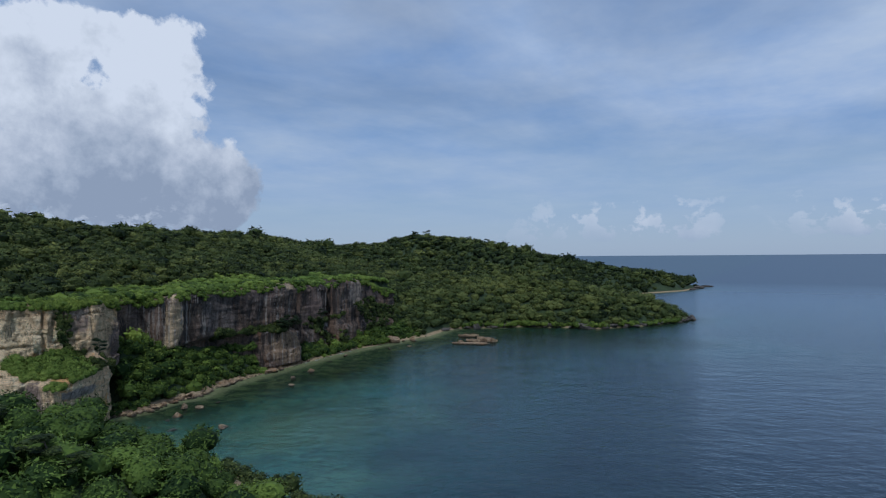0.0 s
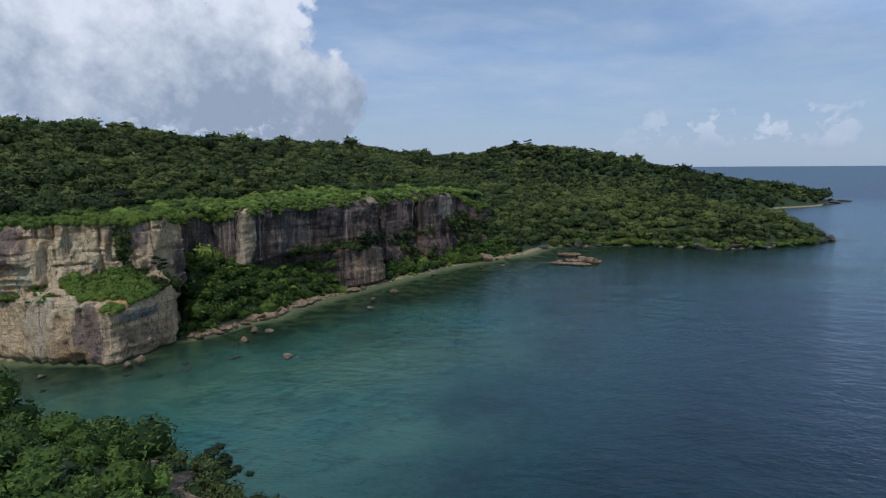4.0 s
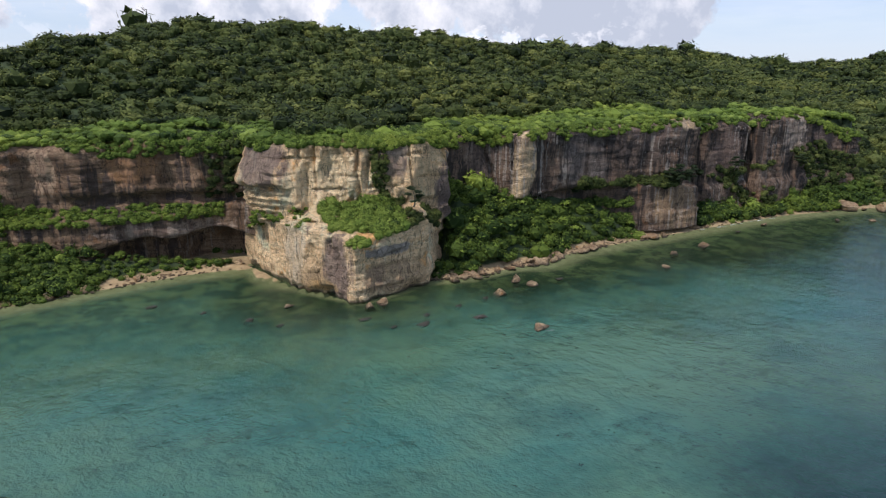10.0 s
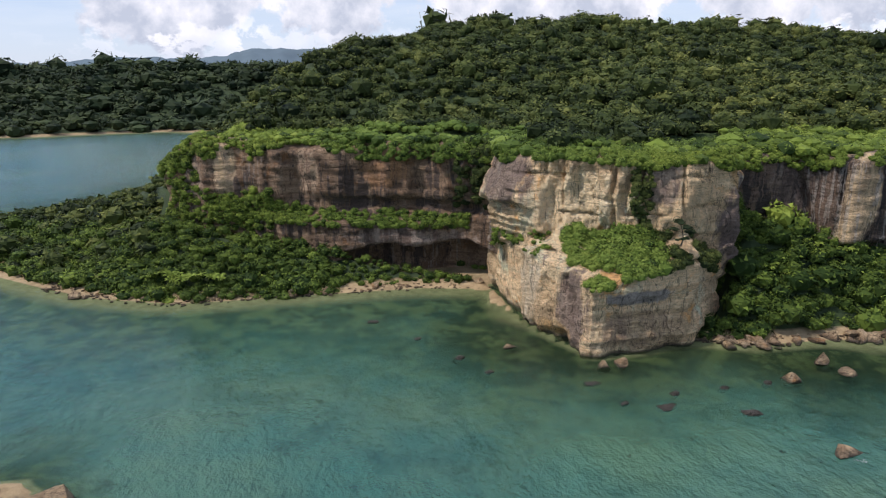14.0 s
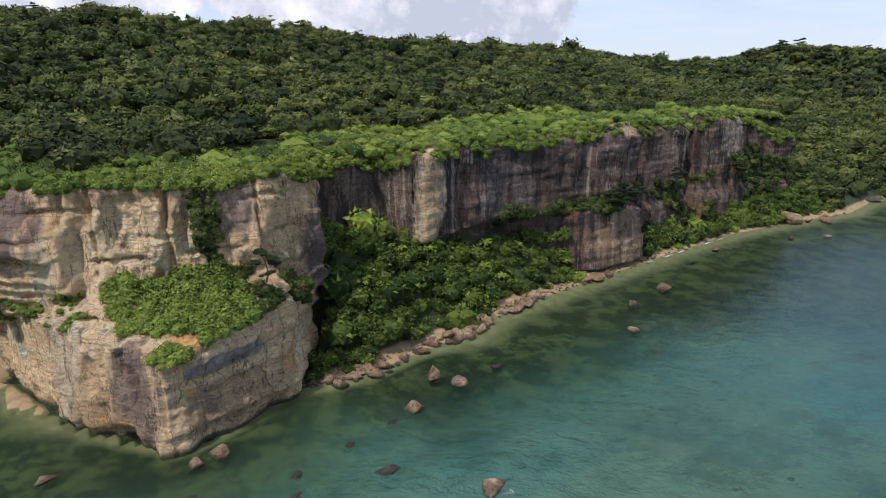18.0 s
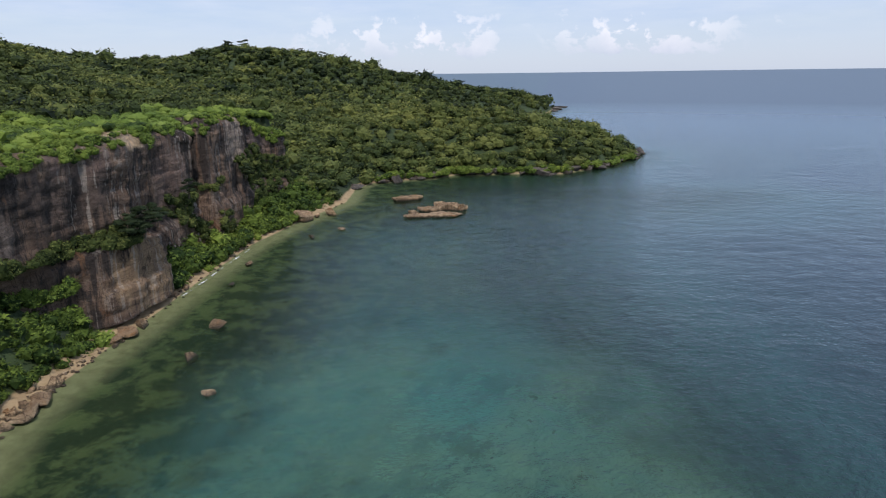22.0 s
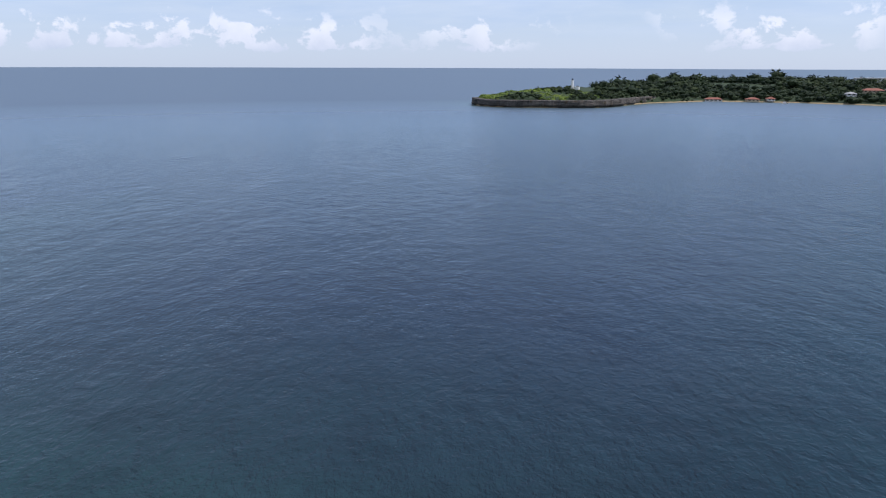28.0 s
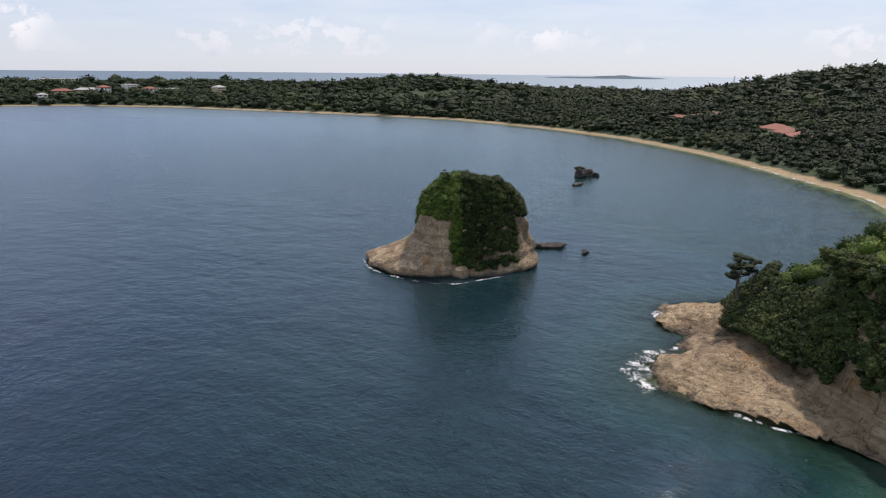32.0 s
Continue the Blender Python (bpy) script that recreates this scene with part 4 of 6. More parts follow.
def crown_proto(rng, leaves, leaf, core=ICO1, flat=0.75, lobes=5, shadow=-0.35):
    """A crown of unit radius: a lumpy core, tinted dark as painted shade, and leaf blades that stand out of it.
    Triangles only.
    """
    v = core[0].copy()
    c = rng.normal(size=(lobes, 3)); c /= np.linalg.norm(c, axis=1)[:, None]; c[:, 2] = np.abs(c[:, 2])
    lump = lambda d: 0.66 + 0.34 * np.max(np.clip(d @ c.T, 0, 1) ** 3, axis=1)
    cv = v * lump(v)[:, None] * 0.86
    d = rng.normal(size=(leaves, 3)); d /= np.linalg.norm(d, axis=1)[:, None]
    d[:, 2] = np.where(d[:, 2] < -0.35, -d[:, 2], d[:, 2])
    p = d * (lump(d) * rng.uniform(0.80, 1.06, leaves))[:, None]
    side = np.cross(d, rng.normal(size=(leaves, 3))); side /= np.linalg.norm(side, axis=1)[:, None] + 1e-9
    up = np.cross(side, d) + d * rng.uniform(-0.1, 1.1, leaves)[:, None] + np.array([0, 0, 0.12])
    up /= np.linalg.norm(up, axis=1)[:, None]
    s = (leaf * rng.uniform(0.6, 1.4, leaves))[:, None]
    wd = s * rng.uniform(0.20, 0.55, leaves)[:, None]
    q = np.stack([p - side * wd - up * s * 0.35, p + side * wd - up * s * 0.25, p + up * s * 1.0], 1).reshape(-1, 3)
    V = np.concatenate([cv, q])
    V[:, 2] *= flat
    F = np.concatenate([core[1], len(cv) + np.arange(leaves * 3).reshape(-1, 3)])
    # core darkened to stand for shade between leaves; blades vary at random
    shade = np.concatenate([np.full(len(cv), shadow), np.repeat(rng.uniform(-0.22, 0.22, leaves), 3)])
    return V, F, shade


def scatter(name, xy, base, radius, tint, protos, mat, label, category, rng, sink=0.35, parent=None):
    """One mesh of many crowns: where they stand, their radius and tint."""
    V, F, A = [], [], []
    n0 = 0
    pick = rng.integers(len(protos), size=len(xy))
    ang = rng.uniform(0, 6.283, len(xy))
    for k, (pv, pf, ps) in enumerate(protos):
        m = np.where(pick == k)[0]
        if not len(m):
            continue
        c, s = np.cos(ang[m]), np.sin(ang[m])
        r = radius[m]
        st = rng.uniform(0.85, 1.25, len(m))
        x = (pv[None, :, 0] * c[:, None] - pv[None, :, 1] * s[:, None]) * r[:, None] + xy[m, 0][:, None]
        y = (pv[None, :, 0] * s[:, None] + pv[None, :, 1] * c[:, None]) * r[:, None] + xy[m, 1][:, None]
        z = (pv[None, :, 2] + sink) * (r * st)[:, None] + base[m][:, None]
        V.append(np.stack([x, y, z], -1).reshape(-1, 3))
        F.append((pf[None] + (n0 + np.arange(len(m)) * len(pv))[:, None, None]).reshape(-1, 3))
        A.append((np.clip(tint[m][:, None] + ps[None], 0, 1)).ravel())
        n0 += len(m) * len(pv)
    me = mesh_of(name, np.concatenate(V), np.concatenate(F), mat, False, {"tint": np.concatenate(A)})
    return thing(name, me, label, category, "stuff")


def poisson(x0, x1, y0, y1, gap, rng):
    """Jittered grid points."""
    gx, gy = np.arange(x0, x1, gap), np.arange(y0, y1, gap)
    x, y = np.meshgrid(gx, gy)
    x = x + (np.arange(len(gy)) % 2)[:, None] * gap * 0.5
    p = np.stack([x, y], -1).reshape(-1, 2)
    return p + rng.uniform(-0.45, 0.45, p.shape) * gap


RNG = np.random.default_rng(7)
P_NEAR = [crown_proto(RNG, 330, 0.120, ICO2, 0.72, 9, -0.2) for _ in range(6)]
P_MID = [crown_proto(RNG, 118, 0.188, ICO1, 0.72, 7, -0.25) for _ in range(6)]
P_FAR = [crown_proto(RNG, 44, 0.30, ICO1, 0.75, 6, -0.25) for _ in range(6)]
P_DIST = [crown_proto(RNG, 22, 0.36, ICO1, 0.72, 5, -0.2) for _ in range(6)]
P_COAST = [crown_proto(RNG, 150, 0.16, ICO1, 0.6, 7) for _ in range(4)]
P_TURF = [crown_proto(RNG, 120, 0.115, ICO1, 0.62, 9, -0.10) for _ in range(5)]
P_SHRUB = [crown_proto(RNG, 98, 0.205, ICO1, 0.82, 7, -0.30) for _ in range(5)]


def forest(name, box, gap, protos, r0, r1, where, label, mat=None, tint0=0.45, sink=0.35):
    p = poisson(*box, gap, RNG)
    h, _, _ = land(p[:, 0], p[:, 1])
    d1 = signed_dist(SHORE_MAIN, p[:, 0], p[:, 1])
    d2 = signed_dist(SHORE_SOUTH, p[:, 0], p[:, 1])
    up = signed_dist(UPPER, p[:, 0], p[:, 1])
    m = where(p[:, 0], p[:, 1], h, d1, d2, up)
    h = np.where((up > 0) & (up < 6.5) & (p[:, 0] < 200) & (p[:, 0] > -57), np.maximum(h, np.where(p[:, 0] > 46, east_top(p[:, 0]) + 0.1, 27.5)), h)
    pu = signed_dist(PROM_UPPER, p[:, 0], p[:, 1])
    h = np.where((pu > 0) & (pu < 4), np.maximum(h, 5.0 + 12.5 * sstep(-30, 6, p[:, 1]) - 10.5 * sstep(24, 46, p[:, 1])), h)
    p, h = p[m], h[m]
    big = vnoise(p[:, 0] / 23, p[:, 1] / 23, 0, 4)
    r = RNG.uniform(r0, r1, len(p)) * (1 + 0.25 * big) * np.where(RNG.random(len(p)) < 0.10, 1.5, 1.0)
    if mat is M_LEAF_BRIGHT:
        h = h + 0.7 * vnoise(p[:, 0] / 6, p[:, 1] / 6, 0, 12) + 0.6 * sstep(1, 6, up[m])
    h = h + RNG.normal(0, 0.34 if tint0 < 0.2 else 0.14, len(p)) * r
    t = np.clip(tint0 + 0.20 * vnoise(p[:, 0] / 40, p[:, 1] / 40, 0, 8) + 0.20 * vnoise(p[:, 0] / 9, p[:, 1] / 9, 0, 9) + RNG.normal(0, 0.24, len(p)), 0, 1)
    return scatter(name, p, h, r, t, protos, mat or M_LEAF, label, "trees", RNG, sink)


CLEAR = lambda x, y: (np.hypot(x + 334, y + 232) > 17) & (np.hypot(x + 340, y + 212) > 15) & (np.hypot(x + 285, y + 143) > 12) & (np.hypot(x + 268, y + 130) > 9) & (np.hypot(x + 300, y + 156) > 11)
GRASSY = lambda x, y: vnoise(x / 16, y / 16, 0, 31)
BRIGHT = lambda x, y: 11 + 8 * GRASSY(x, y) + 16 * sstep(50, 75, x) * sstep(160, 120, x)
forest("forest", (-85, 215, 97, 330), 3.5, P_MID, 1.9, 3.1, lambda x, y, h, d1, d2, up: (up > BRIGHT(x, y) - 3) & (h > 20) & (y < 237 + 0.15 * x), "dense evergreen forest covering the hillside above the cliffs")
forest("forest", (-200, 420, 200, 520), 5.6, P_FAR, 3.0, 4.2, lambda x, y, h, d1, d2, up: (up > 10) & (h > 20) & ((y >= 237 + 0.15 * x) | (x > 215)), "dense evergreen forest along the ridge")
forest("forest", (200, 345, 5, 330), 3.9, P_MID, 2.4, 3.5, lambda x, y, h, d1, d2, up: (d1 > np.where(x > 228, 0.3, 2.0)) & (x >= 203) & ((up < 9) | (x > 212)), "green coastal forest down to the water on a low point", None, 0.74)
forest("forest", (345, 760, 40, 620), 7.0, P_FAR, 3.4, 5.0, lambda x, y, h, d1, d2, up: (d1 > 1.5) & (x < 740), "dark forest on the far hill", None, 0.38)
forest("shrubs", (-75, 212, 92, 200), 1.5, P_TURF, 1.2, 2.1, lambda x, y, h, d1, d2, up: (up > 0.9) & (up < BRIGHT(x, y)), "bright green shrubs and vines along the cliff edge", M_LEAF_BRIGHT, 0.55, -0.12)
forest("shrubs", (-125, 215, 96, 160), 1.5, P_SHRUB, 1.0, 2.1, lambda x, y, h, d1, d2, up: (up < -0.6) & (d1 > 1.2 + 1.3 * GRASSY(x * 2, y * 2)) & (x < 208) & ((x < -22) | (x > 39.5)) & (signed_dist(HEAD_FOOT, x, y) < -0.8) & ((x < 100) | (x > 122)), "lush shrubs and broad leaved plants on the slope under the cliff", M_LEAF_BRIGHT, 0.10, 0.3)
forest("shrubs", (-22, 10, 126, 134), 1.4, P_SHRUB, 0.6, 1.1, lambda x, y, h, d1, d2, up: (d1 > 2.2) & (up < 1), "low green plants at the mouth of the cave", M_LEAF_BRIGHT, 0.3, 0.2)
forest("forest", (-300, -60, 120, 330), 4.4, P_FAR, 2.0, 3.1, lambda x, y, h, d1, d2, up: (d1 > 4) & (up < -2) & (x < -62), "low dark coastal trees on a sand spit")
forest("forest", (-1000, -90, 330, 1000), 12.0, P_DIST, 7, 9.5, lambda x, y, h, d1, d2, up: (d1 > 1.5) & (up < -2), "distant wooded hills across the lagoon", M_LEAF_DARK, 0.5)
forest("forest", (-80, 0, -60, 70), 2.2, P_NEAR, 1.2, 2.5, lambda x, y, h, d1, d2, up: (signed_dist(PROM_UPPER, x, y) > 1.0 + 1.4 * sstep(-14, -6, y)) & (d2 > 1) & (y < 44), "wind shaped shrubs and trees covering the near promontory", M_LEAF_BRIGHT, 0.26)
forest("forest", (-420, -75, -480, 120), 4.6, P_FAR, 2.3, 3.5, lambda x, y, h, d1, d2, up: (d2 > 7.5) & (d2 < 130) & CLEAR(x, y), "belt of dark coastal trees behind a long beach", M_LEAF_DARK, 0.3)
forest("forest", (-420, -75, -480, 120), 6.2, P_DIST, 3.4, 4.9, lambda x, y, h, d1, d2, up: (d2 >= 130) & CLEAR(x, y), "dark woods behind the beach", M_LEAF_DARK, 0.4)
FIELD = lambda x, y: vnoise(x / 60, y / 45, 0, 77) > 0.35
forest("forest", (-900, 340, -1250, -420), 9.5, P_DIST, 5.0, 6.8, lambda x, y, h, d1, d2, up: (d2 > 9) & (x + 0.4 * y < -70) & ~(FIELD(x, y) & (d2 > 70)), "distant woods and fields round the bay", M_LEAF_DARK, 0.5)
forest("forest", (-1000, -400, -480, 150), 7.6, P_DIST, 4.0, 5.6, lambda x, y, h, d1, d2, up: (d2 > 9) & ~(FIELD(x, y) & (h < 14)), "wooded hills behind the bay", M_LEAF_DARK, 0.36)


# ---- rocks ----
def rock_mesh(name, seed, mat, sharp=0.28, squash=0.7, base=None):
    """A boulder of unit radius: broken planes and a worn, uneven surface."""
    base = base or ICO3
    rng = np.random.default_rng(seed)
    v = base[0].copy()
    n = rng.normal(size=(11, 3)); n /= np.linalg.norm(n, axis=1)[:, None]
    lim = rng.uniform(0.34, 0.66, 11)
    for q, l in zip(n, lim):
        over = np.clip(v @ q - l, 0, None)
        v = v - over[:, None] * q[None] * 0.99
    v = v * (1 + sharp * 0.22 * fnoise(v[:, 0] * 3.1 + seed, v[:, 1] * 3.1, v[:, 2] * 3.1, 3, seed))[:, None]
    v = v / np.abs(v[:, :2]).max()
    v[:, 2] *= squash
    return mesh_of(name, v, base[1], mat, False)


BOULDERS = [rock_mesh("boulder", 100 + k, M_ROCK_SHORE, 0.3, 0.55 + 0.08 * k) for k in range(7)]
PEBBLES = [rock_mesh("boulder", 150 + k, M_ROCK_SHORE, 0.35, 0.55 + 0.06 * k, ICO2) for k in range(7)]
REEFS = [rock_mesh("reef_rock", 200 + k, M_ROCK_REEF, 0.5, 0.5 + 0.08 * k) for k in range(4)]


def put_rock(k, x, y, z, sx, sy, sz, turn, name, label, group="", meshes=BOULDERS):
    ob = thing(name, meshes[k % len(meshes)], label, "rock", "", group)
    ob.matrix_world = Matrix.LocRotScale((x, y, z), Euler((0, 0, radians(turn))), (sx, sy, sz))
    return ob


# rocks standing alone in the shallows: x, y, half length, half width, height factor, turn
for k, (x, y, a, b, c, turn) in enumerate([(44, 69.5, 2.1, 1.5, 1.5, 10), (46.5, 87, 2.2, 1.6, 1.7, 40), (53.3, 93, 1.5, 1.3, 1.7, 80), (55.2, 89.3, 1.7, 1.3, 1.4, 5),
                                           (97, 95.7, 1.9, 1.3, 1.2, 20), (107.6, 97, 1.5, 1.3, 1.6, 60), (87, 87.4, 1.2, 0.9, 0.9, 0), (9, 97, 1.3, 0.8, 0.8, 15),
                                           (22.0, 90.6, 1.5, 1.0, 1.5, 30), (24.6, 90.8, 1.0, 0.8, 1.9, 0), (172, 98, 1.6, 1.2, 1.1, 0), (164, 103, 1.4, 1.0, 0.9, 30), (140, 107.5, 1.3, 0.9, 0.8, 0)]):
    put_rock(k, x, y, 0.12, a, b, c, turn, "sea_rock", "tan weathered boulder standing in shallow sea water", "rocks in the shallows")
for k, (x, y, a, b, c, turn) in enumerate([(27.6, 79.2, 1.7, 1.2, 1.2, 20), (37.1, 78.0, 1.6, 1.0, 1.0, -30), (1.6, 93.0, 1.2, 0.8, 0.9, 0), (-13, 107, 1.2, 0.8, 0.8, 10), (19.4, 85.4, 1.4, 0.9, 0.9, 0), (29.5, 82.7, 0.9, 0.8, 0.9, 0),
                                           (42.8, 86.2, 1.0, 0.7, 0.8, 0), (22.6, 80, 0.8, 0.5, 0.7, 40), (62, 90.4, 1.1, 0.8, 0.9, 0), (5.7, 88.4, 0.9, 0.6, 0.7, 0), (36.5, 84.6, 1.2, 0.6, 0.6, 15), (-5, 100, 0.8, 0.6, 0.6, 50), (128, 105, 1.2, 0.8, 0.8, 0)]):
    put_rock(k, x, y, -0.05, a, b, c, turn, "sea_rock", "dark weed covered rock just breaking the water", "dark rocks awash", REEFS)
put_rock(6, 180.5, 111.4, 1.0, 3.8, 2.8, 3.4, 10, "boulder", "large orange tan boulder on the beach by green shrubs")
put_rock(4, 189.2, 107.0, 0.8, 2.8, 2.2, 2.8, 50, "boulder", "tan rounded boulder at the end of the beach")
put_rock(5, 185, 109.2, 0.3, 1.1, 0.9, 1.2, 0, "boulder", "small pale boulder between two large ones")
for k, (x, y, a, b, c, turn) in enumerate([(82.5, 106.3, 2.4, 1.7, 2.0, 20), (86.5, 107.8, 1.9, 1.5, 1.8, 70), (78, 104.8, 1.4, 1.0, 1.3, 0), (103, 108.8, 2.3, 1.7, 2.2, 10), (106.5, 109.3, 1.6, 1.4, 2.0, 40), (99.5, 109.0, 1.5, 1.1, 1.3, 0)]):
    put_rock(k, x, y, 0.35, a, b, c, turn, "boulder", "large fallen sandstone block at the foot of the cliff", "fallen blocks")


def shore_boulders():
    rng = np.random.default_rng(5)
    line = catmull([q for q in SHORE_MAIN if -82 < q[0] < 215 and q[1] < 127], 1.0)
    n = 0
    for i in rng.permutation(len(line) * 4):
        p = line[i % len(line)]
        x, y = p[0] + rng.normal(0, 0.8), p[1] + rng.uniform(-1.1, 1.9)
        dense = (1.0 if 36 < x < 112 else (0.4 if x < 5 else 0.16)) * float(sstep(-0.5, 0.3, vnoise(x / 5.0, 0.0, 0, 88)))
        if 5 < x < 38 or rng.random() > dense or n > 190:
            continue
        h = 0.22 * (y - p[1])
        if h > 3:
            continue
        r = 0.3 + 1.0 * rng.random() ** 3.0
        put_rock(int(rng.integers(7)), x, y, max(h, -0.25) + 0.15 * r, r * rng.uniform(0.9, 1.5), r, r * rng.uniform(0.9, 1.4), rng.uniform(0, 360), "shore_boulder", "reddish tan boulder at the water's edge below the cliff", "boulders along the shore", PEBBLES)
        n += 1
    # rubble, too small to tell apart
    V, F, n0 = [], [], 0
    for _ in range(800):
        p = line[rng.integers(len(line))]
        x, y = p[0] + rng.normal(0, 1.0), p[1] + rng.uniform(-0.6, 2.0)
        if 7 < x < 38 or (x > 112 and rng.random() < 0.75):
            continue
        r = rng.uniform(0.12, 0.34)
        v = ICO1[0] * (1 + rng.uniform(-0.3, 0.3, (len(ICO1[0]), 1))) * r * np.array([1.3, 1, 0.8])
        d = y - p[1]
        V.append(v + np.array([x, y, np.clip(0.22 * d, -0.1, 0.6) + 0.1]))
        F.append(ICO1[1] + n0)
        n0 += len(v)
    me = mesh_of("shore_rubble", np.concatenate(V), np.concatenate(F), M_ROCK_SHORE, False)
    thing("shore_rubble", me, "reddish rubble of small stones along the beach", "stones", "stuff")


shore_boulders()


def slab(name, x, y, a, b, height, turn, label, seed, mat=M_ROCK_SHORE, z=0.0):
    """A flat, ragged rock platform with an undercut rim."""
    n = 72
    th = np.arange(n) / n * 2 * math.pi
    rag = 1 + 0.5 * fnoise(np.cos(th) * 1.8 + seed, np.sin(th) * 1.8, 0, 4, seed)
    V = []
    for f, zz in ((0.84, -0.8), (0.88, 0.1), (1.0, 0.50), (0.98, 0.92), (0.72, 0.95), (0.35, 1.0)):
        r = rag * f
        V.append(np.stack([np.cos(th) * a * r, np.sin(th) * b * r, np.full(n, zz * height) + 0.30 * height * np.round(2 * fnoise(np.cos(th) * 2.2 * f, np.sin(th) * 2.2 * f, seed, 3, seed)) / 2 * (zz > 0.3)], -1))
    V = np.concatenate(V + [np.array([[0, 0, 1.06 * height]])])
    m = 6
    F = [[r * n + i, r * n + (i + 1) % n, (r + 1) * n + (i + 1) % n] for r in range(m - 1) for i in range(n)]
    F += [[r * n + i, (r + 1) * n + (i + 1) % n, (r + 1) * n + i] for r in range(m - 1) for i in range(n)]
    F += [[(m - 1) * n + i, (m - 1) * n + (i + 1) % n, m * n] for i in range(n)]
    ob = thing(name, mesh_of(name, V, np.array(F), mat, False), label, "rock")
    ob.matrix_world = pose(x, y, z, 0, 0, turn)
    return ob


slab("rock_islet", 189.6, 77.6, 6.4, 3.0, 0.7, 100, "flat pale rock islet awash in the bay", 3)
slab("rock_islet", 198.6, 74.0, 4.4, 2.3, 1.7, 70, "tilted pale slab of a rock islet", 5)
slab("rock_islet", 195.8, 79.6, 3.0, 1.6, 1.1, 100, "small flat pale rock beside the islet", 7)
slab("rock_islet", 191.6, 84.0, 1.7, 1.0, 0.8, 30, "small pale rock off the islet", 11)
slab("rock_islet", 211.5, 90.2, 3.8, 1.9, 1.2, 115, "flat brown rock in the bay", 9)
slab("rock_islet", -42.5, -80.5, 4.4, 1.6, 0.7, 145, "long flat dark rock beside the sea stack", 13, M_ROCK_REEF)
slab("rock_islet", -114, -134, 3.2, 1.3, 0.6, 20, "low dark rock awash in the bay", 15, M_ROCK_REEF)
put_rock(1, -46.5, -71.8, 0.2, 1.6, 1.0, 1.3, 0, "sea_rock", "small dark pointed rock in the open bay", "", REEFS)
put_rock(2, 322, 11, 0.6, 1.7, 1.3, 3.0, 0, "sea_rock", "dark limestone rock standing off the point", "", REEFS)
put_rock(0, 313.5, 12, 0.4, 2.6, 1.8, 2.2, 30, "sea_rock", "dark limestone rock at the end of the point", "", REEFS)


def point_rocks():
    rng = np.random.default_rng(8)
    line = catmull([q for q in SHORE_MAIN if q[0] > 225 and q[1] < 120 and q[0] < 345], 3.2)
    for i, p in enumerate(line):
        if rng.random() < 0.25:
            continue
        r = rng.uniform(1.3, 3.0)
        put_rock(i, p[0] + rng.normal(0, 0.8), p[1] + rng.normal(0, 0.8), rng.uniform(0.1, 0.9), r * 1.3, r, r * rng.uniform(0.9, 1.5), rng.uniform(0, 360), "limestone_block", "dark undercut limestone block at the waterline under trees", "limestone along the point", REEFS)
    for k, (x, y) in enumerate([(690, 42), (700, 48), (676, 44), (712, 40), (655, 47)]):
        put_rock(k, x, y, 0.8, 6 + k, 4, 4, 40 * k, "limestone_block", "dark rock at the end of the far point", "rocks off the far point", REEFS)


point_rocks()
cliff("cliff_point", [q for q in SHORE_MAIN if 240 < q[0] < 338 and 8 < q[1] < 112], M_ROCK_REEF, -1.0, lambda x, s: 2.0 + 0.9 * vnoise(s / 9, 0 * s, 0, 6), lambda s, z, x: 1.3 * sstep(0.4, 1.2, z) - 0.8 + 1.5 * vnoise(s / 5, 0 * s, 0, 4), "low dark undercut limestone foot of a wooded point", 1.0, 91, 0.9, 2.5)


# ---- the sea stack ----
def table(z, zs, vals):
    return np.interp(z, zs, vals)


